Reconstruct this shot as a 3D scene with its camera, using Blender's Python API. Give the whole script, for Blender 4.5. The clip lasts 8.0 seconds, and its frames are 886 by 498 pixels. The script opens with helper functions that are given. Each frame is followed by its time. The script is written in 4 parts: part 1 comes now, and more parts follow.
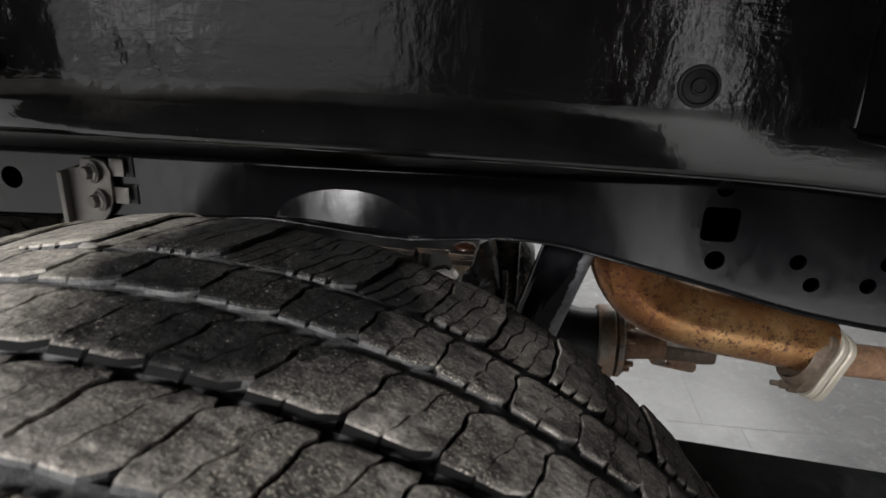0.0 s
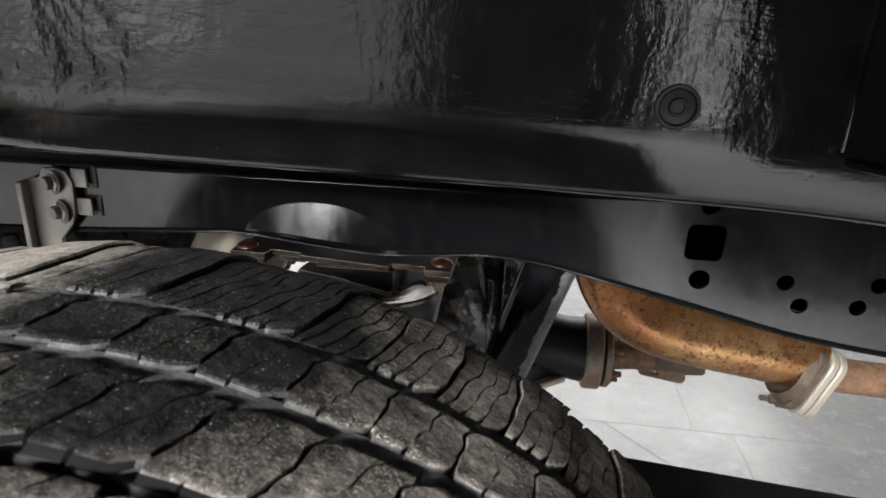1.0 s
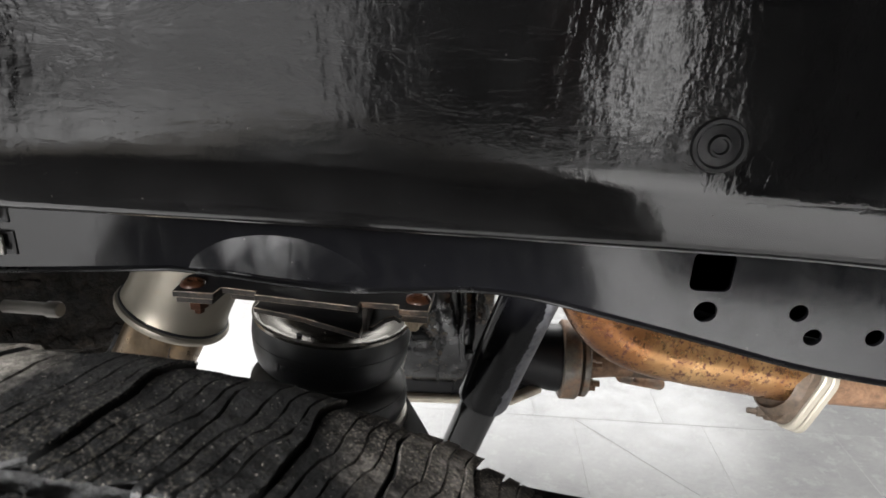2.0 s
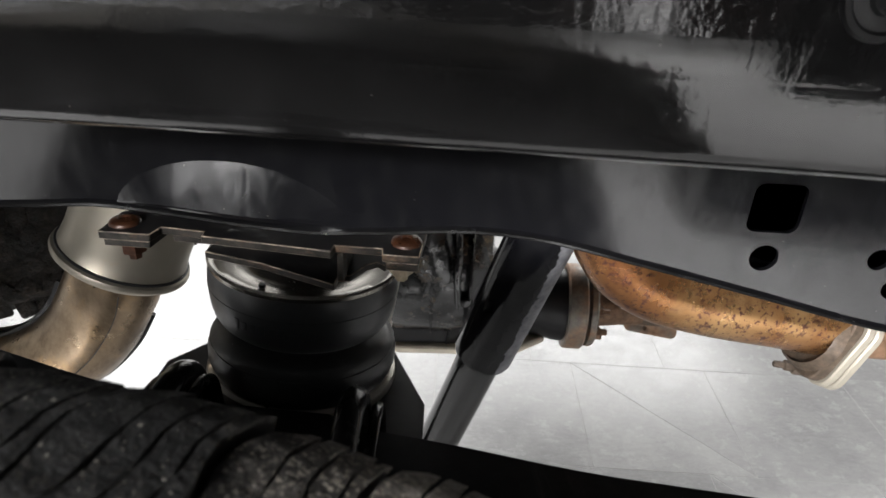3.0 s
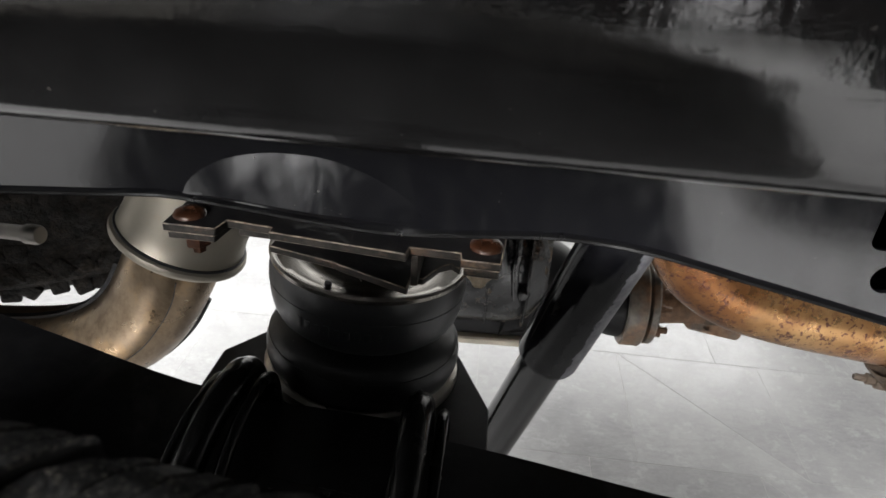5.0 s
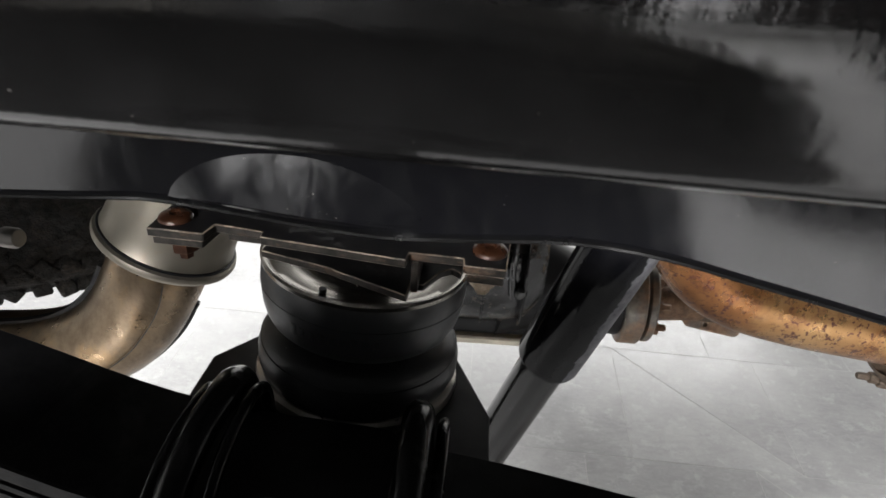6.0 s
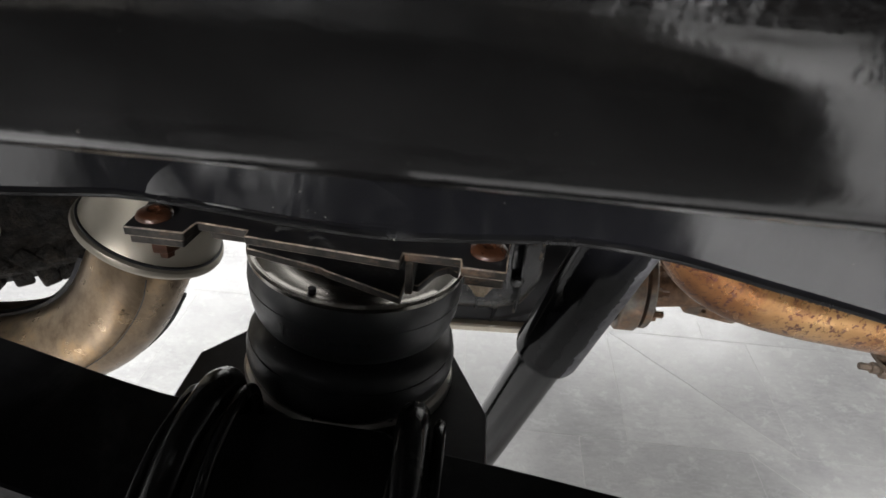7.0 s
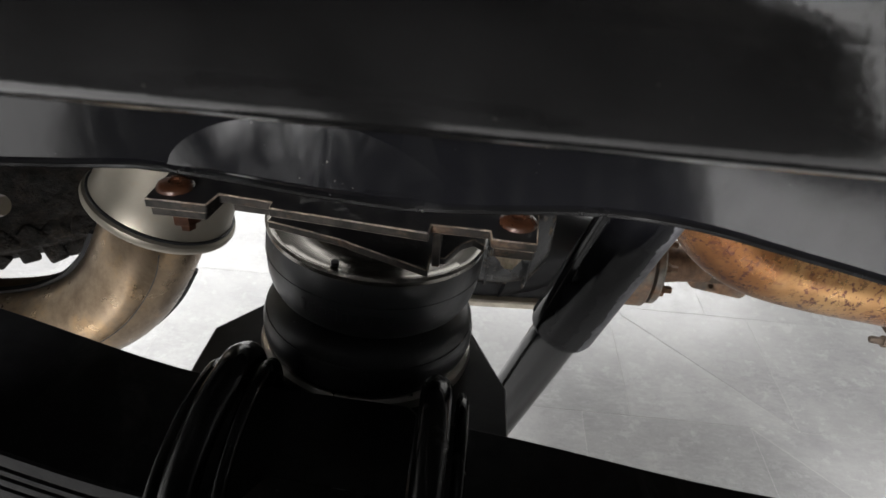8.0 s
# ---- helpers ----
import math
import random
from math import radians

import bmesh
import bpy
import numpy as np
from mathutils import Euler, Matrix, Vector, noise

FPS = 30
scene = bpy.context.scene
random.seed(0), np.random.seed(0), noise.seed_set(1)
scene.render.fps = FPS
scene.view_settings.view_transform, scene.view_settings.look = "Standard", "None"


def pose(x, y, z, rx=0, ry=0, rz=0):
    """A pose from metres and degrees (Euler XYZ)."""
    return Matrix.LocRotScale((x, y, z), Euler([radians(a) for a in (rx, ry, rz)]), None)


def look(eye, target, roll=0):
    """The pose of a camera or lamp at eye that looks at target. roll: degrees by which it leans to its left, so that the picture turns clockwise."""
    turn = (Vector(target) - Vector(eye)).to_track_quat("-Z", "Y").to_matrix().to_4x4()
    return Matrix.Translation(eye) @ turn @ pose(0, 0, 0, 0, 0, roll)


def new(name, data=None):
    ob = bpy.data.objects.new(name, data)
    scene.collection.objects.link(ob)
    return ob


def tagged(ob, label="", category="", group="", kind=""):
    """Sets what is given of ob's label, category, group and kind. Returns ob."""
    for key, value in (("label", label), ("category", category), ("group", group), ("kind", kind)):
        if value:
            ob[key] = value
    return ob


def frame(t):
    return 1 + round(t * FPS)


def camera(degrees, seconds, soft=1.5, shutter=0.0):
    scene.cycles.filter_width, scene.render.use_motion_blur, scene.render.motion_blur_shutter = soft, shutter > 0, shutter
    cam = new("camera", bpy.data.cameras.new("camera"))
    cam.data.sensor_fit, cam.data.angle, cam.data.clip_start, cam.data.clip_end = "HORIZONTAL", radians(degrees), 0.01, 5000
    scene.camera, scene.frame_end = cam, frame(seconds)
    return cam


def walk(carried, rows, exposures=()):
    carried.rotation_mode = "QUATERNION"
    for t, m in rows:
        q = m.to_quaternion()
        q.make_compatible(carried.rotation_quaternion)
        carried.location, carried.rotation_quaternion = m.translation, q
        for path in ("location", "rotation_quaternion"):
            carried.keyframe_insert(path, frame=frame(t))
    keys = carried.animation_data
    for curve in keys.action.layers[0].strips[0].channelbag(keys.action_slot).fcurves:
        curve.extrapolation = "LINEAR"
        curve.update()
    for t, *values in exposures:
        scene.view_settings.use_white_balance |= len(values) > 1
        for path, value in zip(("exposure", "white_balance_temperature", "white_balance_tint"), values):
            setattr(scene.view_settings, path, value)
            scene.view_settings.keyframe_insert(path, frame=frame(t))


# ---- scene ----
cam = camera(68.9, 8.0)
EXPOSURES = [(0.0, -0.86), (0.5, -0.52), (0.9, -0.15), (1.5, 0.36), (3.0, 0.32), (4.0, 0.20), (8.0, 0.20)]
PATH = [
    (0, (0.194, 0.218, 1.289), (-0.002, 2.082, 0.591), 2.1),
    (0.5, (0.216, 0.222, 1.301), (0.015, 2.087, 0.605), 2.4),
    (1, (0.212, 0.252, 1.299), (0.027, 2.115, 0.594), 2.6),
    (1.5, (0.194, 0.287, 1.318), (0.053, 2.143, 0.585), 2.8),
    (1.7, (0.191, 0.308, 1.319), (0.085, 2.167, 0.589), 2.7),
    (2.8, (0.173, 0.434, 1.272), (0.190, 2.228, 0.387), 2.9),
    (3, (0.182, 0.451, 1.262), (0.159, 2.23, 0.348), 3.1),
    (3.5, (0.196, 0.475, 1.254), (0.088, 2.234, 0.309), 3.4),
    (4, (0.209, 0.483, 1.260), (0.076, 2.228, 0.292), 3.8),
    (4.5, (0.181, 0.479, 1.266), (0.053, 2.225, 0.298), 3.6),
    (4.7, (0.159, 0.481, 1.265), (0.026, 2.222, 0.288), 3.5),
    (5.8, (0.141, 0.514, 1.254), (0.031, 2.246, 0.258), 3.6),
    (6, (0.139, 0.513, 1.257), (0.04, 2.24, 0.253), 3.7),
    (6.5, (0.145, 0.52, 1.257), (0.059, 2.235, 0.232), 3.9),
    (7, (0.135, 0.541, 1.257), (0.062, 2.233, 0.193), 4.1),
    (7.5, (0.133, 0.545, 1.261), (0.078, 2.216, 0.164), 4.2),
    (8, (0.115, 0.543, 1.249), (0.063, 2.199, 0.129), 4.3),
]
cam.data.dof.use_dof, cam.data.dof.focus_distance, cam.data.dof.aperture_fstop = True, 0.50, 18.0
walk(cam, [(t, look(eye, target, roll)) for t, eye, target, roll in PATH], EXPOSURES)


# ---- light ----
world = bpy.data.worlds.new("world")
world.use_nodes = True
world.node_tree.nodes["Background"].inputs[0].default_value = (0.9, 0.95, 1.0, 1)
world.node_tree.nodes["Background"].inputs[1].default_value = 0.05
scene.world = world


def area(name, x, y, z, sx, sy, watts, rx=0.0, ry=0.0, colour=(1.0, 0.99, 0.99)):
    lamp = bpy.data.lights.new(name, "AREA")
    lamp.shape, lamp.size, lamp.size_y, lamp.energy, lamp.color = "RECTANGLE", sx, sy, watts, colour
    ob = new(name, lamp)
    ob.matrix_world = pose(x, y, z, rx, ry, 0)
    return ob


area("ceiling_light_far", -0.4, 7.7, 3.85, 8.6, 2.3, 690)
# unseen lamp, added and aimed to brighten the tyre and hanger bracket
tyre_fill = area("tyre_fill_lamp", -2.5, -5.3, 3.85, 3.2, 0.8, 2000)
tyre_fill.matrix_world = look((-2.5, -5.3, 3.85), (0.1, 0.5, 1.1))
# unseen lamp, added for the highlight on the rail bulge
area("door_fill_lamp", -3.1, -7.8, 3.85, 3.2, 1.6, 400)
# unseen narrow lamp, added to brighten floor that the rail reflects
spot = area("side_fill_lamp", 1.25, -1.35, 3.85, 0.5, 0.9, 105)
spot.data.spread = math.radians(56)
# unseen lamp, added to bounce light off the floor
area("side_fill_lamp", -3.2, -0.6, 3.85, 1.2, 2.4, 190)
# two unseen lamps, added as weak fill from both ends
area("front_fill_lamp", 4.5, 3.2, 3.85, 1.2, 4.0, 30)
area("rear_fill_lamp", -4.0, 3.2, 3.85, 1.2, 4.0, 60)
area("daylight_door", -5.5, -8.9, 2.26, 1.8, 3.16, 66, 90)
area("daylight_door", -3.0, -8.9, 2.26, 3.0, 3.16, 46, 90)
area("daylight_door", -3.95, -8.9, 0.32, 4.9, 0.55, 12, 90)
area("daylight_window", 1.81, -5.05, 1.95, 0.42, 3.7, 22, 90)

# ---- materials ----


class Nodes:
    """A small wrapper that writes node materials."""

    def __init__(self, name):
        self.m = bpy.data.materials.new(name)
        self.m.use_nodes = True
        self.t = self.m.node_tree
        self.b = self.t.nodes["Principled BSDF"]
        self.c = self.add("ShaderNodeNewGeometry")

    def add(self, kind, **kw):
        n = self.t.nodes.new(kind)
        for k, v in kw.items():
            n.inputs[k.replace("_", " ")].default_value = v
        return n

    def link(self, a, b):
        self.t.links.new(a, b)

    def coords(self, scale=(1, 1, 1), space="Position"):
        mp = self.add("ShaderNodeMapping")
        mp.inputs["Scale"].default_value = scale
        self.link(self.c.outputs[space], mp.inputs["Vector"])
        return mp.outputs["Vector"]

    def noise(self, scale, detail=5.0, rough=0.6, stretch=(1, 1, 1), space="Position", distort=0.0):
        n = self.add("ShaderNodeTexNoise")
        n.inputs["Scale"].default_value = scale
        n.inputs["Detail"].default_value = detail
        n.inputs["Roughness"].default_value = rough
        n.inputs["Distortion"].default_value = distort
        self.link(self.coords(stretch, space), n.inputs["Vector"])
        return n.outputs["Fac"]

    def ramp(self, fac, stops):
        r = self.add("ShaderNodeValToRGB")
        e = r.color_ramp.elements
        while len(e) < len(stops):
            e.new(0.5)
        for el, (p, c) in zip(e, stops):
            el.position = p
            el.color = (*c, 1) if isinstance(c, tuple) else (c, c, c, 1)
        self.link(fac, r.inputs["Fac"])
        return r.outputs["Color"]

    def mix(self, fac, a, b):
        n = self.add("ShaderNodeMix")
        n.data_type = "RGBA"
        for s, v in ((n.inputs[0], fac), (n.inputs[6], a), (n.inputs[7], b)):
            if isinstance(v, (int, float)):
                s.default_value = v
            elif isinstance(v, tuple):
                s.default_value = (*v, 1)
            else:
                self.link(v, s)
        return n.outputs[2]

    def random(self):
        return self.add("ShaderNodeObjectInfo").outputs["Random"]

    def put(self, colour=None, rough=None, metal=0.0, bumps=(), coat=0.0, spec=0.5):
        for key, v in (("Base Color", colour), ("Roughness", rough)):
            s = self.b.inputs[key]
            if v is None:
                continue
            if isinstance(v, tuple):
                s.default_value = (*v, 1)
            elif isinstance(v, (int, float)):
                s.default_value = v
            else:
                self.link(v, s)
        if isinstance(metal, (int, float)):
            self.b.inputs["Metallic"].default_value = metal
        else:
            self.link(metal, self.b.inputs["Metallic"])
        self.b.inputs["Coat Weight"].default_value = coat
        self.b.inputs["Coat Roughness"].default_value = 0.08
        self.b.inputs["Specular IOR Level"].default_value = spec
        last = None
        for fac, strength, dist in bumps:
            n = self.add("ShaderNodeBump")
            n.inputs["Strength"].default_value = strength
            n.inputs["Distance"].default_value = dist
            self.link(fac, n.inputs["Height"])
            if last:
                self.link(last, n.inputs["Normal"])
            last = n.outputs["Normal"]
        if last:
            self.link(last, self.b.inputs["Normal"])
        return self.m


def make_rubber():
    n = Nodes("dusty_tread_rubber")
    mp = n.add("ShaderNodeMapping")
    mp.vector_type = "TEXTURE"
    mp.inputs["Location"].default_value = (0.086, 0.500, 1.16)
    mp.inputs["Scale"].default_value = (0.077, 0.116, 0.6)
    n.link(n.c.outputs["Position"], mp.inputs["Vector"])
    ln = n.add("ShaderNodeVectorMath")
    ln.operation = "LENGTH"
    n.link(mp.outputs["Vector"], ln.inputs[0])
    # a darker patch at a set place on top, dust away from it
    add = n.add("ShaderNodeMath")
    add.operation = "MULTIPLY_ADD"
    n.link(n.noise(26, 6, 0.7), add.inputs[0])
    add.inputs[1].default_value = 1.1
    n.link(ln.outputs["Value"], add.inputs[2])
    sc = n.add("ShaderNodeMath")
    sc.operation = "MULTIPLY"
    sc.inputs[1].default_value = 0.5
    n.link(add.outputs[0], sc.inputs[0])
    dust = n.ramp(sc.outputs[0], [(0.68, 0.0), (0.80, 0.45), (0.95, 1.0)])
    dark_tone = n.ramp(n.noise(60, 5, 0.7), [(0.35, (0.012, 0.012, 0.0125)), (0.60, (0.026, 0.026, 0.026)), (0.75, (0.060, 0.059, 0.057))])
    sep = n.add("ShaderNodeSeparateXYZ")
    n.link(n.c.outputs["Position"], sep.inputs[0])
    # the dust colour turns paler and tan towards -x
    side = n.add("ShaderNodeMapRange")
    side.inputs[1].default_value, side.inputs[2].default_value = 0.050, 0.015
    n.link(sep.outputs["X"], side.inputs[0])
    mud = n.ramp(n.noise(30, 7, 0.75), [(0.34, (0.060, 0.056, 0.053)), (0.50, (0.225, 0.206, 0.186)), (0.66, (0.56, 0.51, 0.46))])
    tan_tone = n.ramp(n.noise(38, 6, 0.7), [(0.30, (0.46, 0.425, 0.372)), (0.65, (0.68, 0.635, 0.565))])
    base = n.mix(dust, dark_tone, n.mix(side.outputs[0], mud, tan_tone))
    fine = n.ramp(n.noise(210, 8, 0.85), [(0.38, 0.40), (0.50, 0.85), (0.62, 1.30)])
    m = n.add("ShaderNodeMix")
    m.data_type, m.blend_type = "RGBA", "MULTIPLY"
    m.inputs[0].default_value = 1.0
    n.link(base, m.inputs[6])
    n.link(fine, m.inputs[7])
    where = n.ramp(n.noise(19, 4, 0.6), [(0.40, 0.0), (0.58, 1.0)])
    grit = n.ramp(n.noise(720, 2, 0.5), [(0.57, 0.0), (0.61, 1.0)])
    gm = n.add("ShaderNodeMath")
    gm.operation = "MULTIPLY"
    n.link(where, gm.inputs[0])
    n.link(grit, gm.inputs[1])
    gd = n.add("ShaderNodeMath")
    gd.operation = "MULTIPLY"
    n.link(gm.outputs[0], gd.inputs[0])
    n.link(n.ramp(dust, [(0.0, 0.12), (1.0, 1.0)]), gd.inputs[1])
    col = n.mix(gd.outputs[0], m.outputs[2], (0.50, 0.45, 0.37))
    chips = n.ramp(n.noise(620, 2, 0.5), [(0.695, 0.0), (0.710, 0.55)])
    col = n.mix(chips, col, (0.52, 0.48, 0.42))
    rough = n.ramp(sc.outputs[0], [(0.50, 0.52), (0.75, 0.75)])
    return n.put(col, rough, spec=0.13, bumps=((n.noise(420, 5, 0.7), 0.5, 0.0012), (n.noise(70, 5, 0.65), 0.7, 0.0035)))


def make_black_paint(name="black_chassis_paint", wave=0.0, lo=0.12, hi=0.24, spec=0.5, tone=0.0045):
    n = Nodes(name)
    col = n.ramp(n.noise(30, 6), [(0.4, (tone, tone * 0.98, tone)), (0.75, (tone * 1.9, tone * 1.85, tone * 1.9))])
    specks = n.ramp(n.noise(260, 3, 0.6), [(0.740, 0.0), (0.755, 0.5)])
    col = n.mix(specks, col, (0.22, 0.21, 0.19))
    rough = n.ramp(n.noise(26, 7, 0.72, (1.0, 1.0, 0.35)), [(0.35, lo), (0.7, hi * 1.35)])
    bumps = [(n.noise(320, 3), 0.05, 0.0008), (n.noise(13, 3, 0.5), 0.10, 0.006)]
    if wave:
        sep = n.add("ShaderNodeSeparateXYZ")
        n.link(n.c.outputs["Position"], sep.inputs[0])
        above = n.add("ShaderNodeMapRange")
        above.inputs[1].default_value, above.inputs[2].default_value = 1.218, 1.232
        above.inputs[3].default_value = 0.45
        n.link(sep.outputs["Z"], above.inputs[0])

        def coat(fac):
            mul = n.add("ShaderNodeMath")
            mul.operation = "MULTIPLY"
            n.link(fac, mul.inputs[0])
            n.link(above.outputs[0], mul.inputs[1])
            return mul.outputs[0]

        bumps.append((coat(n.noise(62, 3, 0.5, (1.0, 0.7, 0.30), distort=0.4)), wave * 0.8, 0.0024))
        bumps.append((coat(n.noise(170, 3, 0.6, (1.0, 1.0, 0.7))), 0.16, 0.0012))
        bumps.append((coat(n.noise(48, 5, 0.6, (0.45, 1.0, 1.5), distort=0.5)), 0.16, 0.0024))
        left = n.add("ShaderNodeMapRange")
        left.inputs[1].default_value, left.inputs[2].default_value = 0.02, -0.09
        n.link(sep.outputs["X"], left.inputs[0])
        dent = n.add("ShaderNodeMath")
        dent.operation = "MULTIPLY"
        n.link(coat(n.noise(40, 3, 0.5, (1.0, 1.0, 0.8))), dent.inputs[0])
        n.link(left.outputs[0], dent.inputs[1])
        bumps.append((dent.outputs[0], 0.45, 0.0045))
        bumps.append((coat(n.noise(8, 2, 0.45, (0.9, 0.6, 0.8))), 0.22, 0.008))
    return n.put(col, rough, bumps=bumps, coat=0.2 if spec > 0.4 else 0.0, spec=spec)


def make_streaked():
    """Black paint with dusty runs and flecks in it."""
    n = Nodes("streaked_black_paint")
    runs = n.noise(70, 7, 0.75, (1.0, 1.0, 0.45), distort=0.4)
    dust = n.ramp(runs, [(0.50, 0.0), (0.76, 0.35)])
    flecks = n.ramp(n.noise(320, 3, 0.6), [(0.725, 0.0), (0.74, 0.6)])
    col = n.mix(dust, (0.005, 0.005, 0.006), (0.014, 0.0145, 0.014))
    col = n.mix(flecks, col, (0.28, 0.27, 0.24))
    return n.put(col, n.ramp(runs, [(0.38, 0.12), (0.70, 0.27)]), coat=0.2, bumps=((n.noise(14, 4, 0.55), 0.07, 0.006), (n.noise(150, 4, 0.6, (1, 1, 0.5)), 0.045, 0.001)))


def make_dull_black():
    n = Nodes("dull_black_paint")
    col = n.ramp(n.noise(26, 6, 0.7), [(0.45, (0.010, 0.010, 0.011)), (0.8, (0.034, 0.034, 0.034))])
    rough = n.ramp(n.noise(40, 5), [(0.3, 0.28), (0.7, 0.5)])
    return n.put(col, rough, bumps=((n.noise(150, 4), 0.15, 0.001),))


def make_bellows():
    n = Nodes("bellows_rubber")
    col = n.ramp(n.noise(20, 5), [(0.4, (0.025, 0.026, 0.028)), (0.75, (0.044, 0.045, 0.047))])
    flecks = n.ramp(n.noise(280, 3, 0.6), [(0.72, 0.0), (0.74, 0.5)])
    col = n.mix(flecks, col, (0.22, 0.22, 0.21))
    rough = n.ramp(n.noise(30, 6, 0.7), [(0.3, 0.28), (0.7, 0.52)])
    return n.put(col, rough, bumps=((n.noise(420, 3), 0.15, 0.0006), (n.noise(24, 4), 0.06, 0.003)))


def make_steel(name, tone, rust, lo=0.18, hi=0.4, stain=(0.30, 0.20, 0.12)):
    n = Nodes(name)
    spots = n.ramp(n.noise(45, 6, 0.7), [(0.60, 0.0), (0.78, rust)])
    col = n.mix(spots, n.ramp(n.noise(11, 5), [(0.3, tuple(c * 0.8 for c in tone)), (0.7, tone)]), stain)
    rough = n.ramp(n.noise(60, 5), [(0.3, lo), (0.7, hi)])
    return n.put(col, rough, metal=0.9, bumps=((n.noise(120, 3), 0.015, 0.0006),))


def make_exhaust():
    n = Nodes("heat_tinted_exhaust_steel")
    tone = n.ramp(n.noise(7, 4, 0.6), [(0.35, (0.21, 0.086, 0.034)), (0.50, (0.33, 0.155, 0.060)), (0.66, (0.50, 0.30, 0.135))])
    where = n.ramp(n.noise(15, 5, 0.65), [(0.40, 0.10), (0.54, 1.0)])
    spots = n.ramp(n.noise(185, 3, 0.6), [(0.55, 0.0), (0.60, 0.9)])
    m = n.add("ShaderNodeMath")
    m.operation = "MULTIPLY"
    n.link(where, m.inputs[0])
    n.link(spots, m.inputs[1])
    blots = n.ramp(n.noise(26, 6, 0.75), [(0.54, 0.0), (0.72, 0.65)])
    col = n.mix(blots, n.mix(m.outputs[0], tone, (0.088, 0.034, 0.036)), (0.13, 0.050, 0.036))
    rough = n.ramp(n.noise(50, 5), [(0.3, 0.22), (0.7, 0.38)])
    return n.put(col, rough, metal=0.85, bumps=((n.noise(150, 5), 0.12, 0.001),))


def make_rust(name, tone, lo=0.45, hi=0.85):
    n = Nodes(name)
    col = n.ramp(n.noise(90, 6, 0.7), [(0.3, tuple(c * 0.35 for c in tone)), (0.6, tone), (0.8, tuple(min(1, c * 1.6) for c in tone))])
    return n.put(col, n.ramp(n.noise(60, 4), [(0.3, lo), (0.7, hi)]), metal=0.25, bumps=((n.noise(260, 5), 0.4, 0.001),))


def make_tile():
    n = Nodes("grey_mottled_floor_tile")
    big = n.ramp(n.noise(3.5, 6, 0.65), [(0.35, (0.27, 0.27, 0.27)), (0.65, (0.38, 0.38, 0.375))])
    scuff = n.ramp(n.noise(42, 8, 0.82, (0.8, 1.9, 1), distort=0.8), [(0.42, 0.0), (0.70, 0.45)])
    where = n.ramp(n.noise(4, 5, 0.7), [(0.38, 0.35), (0.64, 1.0)])
    m = n.add("ShaderNodeMath")
    m.operation = "MULTIPLY"
    n.link(scuff, m.inputs[0])
    n.link(where, m.inputs[1])
    col = n.mix(m.outputs[0], big, (0.58, 0.58, 0.57))
    pits = n.ramp(n.noise(140, 5, 0.7), [(0.30, 0.30), (0.44, 0.0)])
    col = n.mix(pits, col, (0.20, 0.20, 0.20))
    var = n.add("ShaderNodeHueSaturation")
    mr = n.add("ShaderNodeMapRange")
    n.link(n.random(), mr.inputs[0])
    mr.inputs[3].default_value, mr.inputs[4].default_value = 0.95, 1.05
    n.link(mr.outputs[0], var.inputs["Value"])
    n.link(col, var.inputs["Color"])
    rough = n.ramp(n.noise(18, 7, 0.75), [(0.35, 0.16), (0.7, 0.34)])
    return n.put(var.outputs[0], rough, spec=0.35, bumps=((n.noise(60, 5), 0.06, 0.001),))


def make_plain(name, tone, rough=0.7, scale=12, metal=0.0, spec=0.5):
    n = Nodes(name)
    col = n.ramp(n.noise(scale, 5), [(0.35, tuple(c * 0.85 for c in tone)), (0.65, tone)])
    return n.put(col, rough, metal=metal, spec=spec, bumps=((n.noise(scale * 12, 4), 0.1, 0.001),))


def make_tail():
    n = Nodes("tanned_stainless_steel")
    col = n.ramp(n.noise(13, 8, 0.72, (1.0, 1.0, 0.6), distort=0.3), [(0.30, (0.11, 0.078, 0.050)), (0.44, (0.21, 0.158, 0.107)), (0.54, (0.27, 0.184, 0.105)), (0.62, (0.24, 0.190, 0.132)), (0.76, (0.42, 0.352, 0.265))])
    scr = n.ramp(n.noise(75, 7, 0.8, (0.6, 1.0, 0.5)), [(0.50, 0.0), (0.70, 0.75)])
    col = n.mix(scr, col, (0.10, 0.07, 0.045))
    return n.put(col, n.ramp(n.noise(40, 5), [(0.3, 0.24), (0.7, 0.44)]), metal=0.95, bumps=((n.noise(200, 4), 0.08, 0.0008), (n.noise(30, 4), 0.10, 0.003)))


def make_groove():
    n = Nodes("dust_filled_groove_rubber")
    col = n.ramp(n.noise(70, 8, 0.8, distort=0.5), [(0.34, (0.045, 0.045, 0.046)), (0.50, (0.100, 0.100, 0.101)), (0.68, (0.20, 0.199, 0.196))])
    return n.put(col, n.ramp(n.noise(40, 4), [(0.35, 0.6), (0.65, 0.85)]), spec=0.3, bumps=((n.noise(160, 6, 0.75), 0.8, 0.003),))


def make_leaf_paint():
    """Flat black spring paint with pale dusty smears."""
    n = Nodes("flat_black_spring_paint")
    smear = n.ramp(n.noise(9, 7, 0.7, (1.6, 0.7, 1.0), distort=0.4), [(0.52, 0.0), (0.70, 0.5)])
    col = n.mix(smear, n.ramp(n.noise(60, 5), [(0.4, (0.008, 0.008, 0.009)), (0.8, (0.016, 0.016, 0.017))]), (0.075, 0.079, 0.074))
    return n.put(col, n.ramp(smear, [(0.0, 0.50), (0.5, 0.85)]), spec=0.12, bumps=((n.noise(130, 5), 0.2, 0.001),))


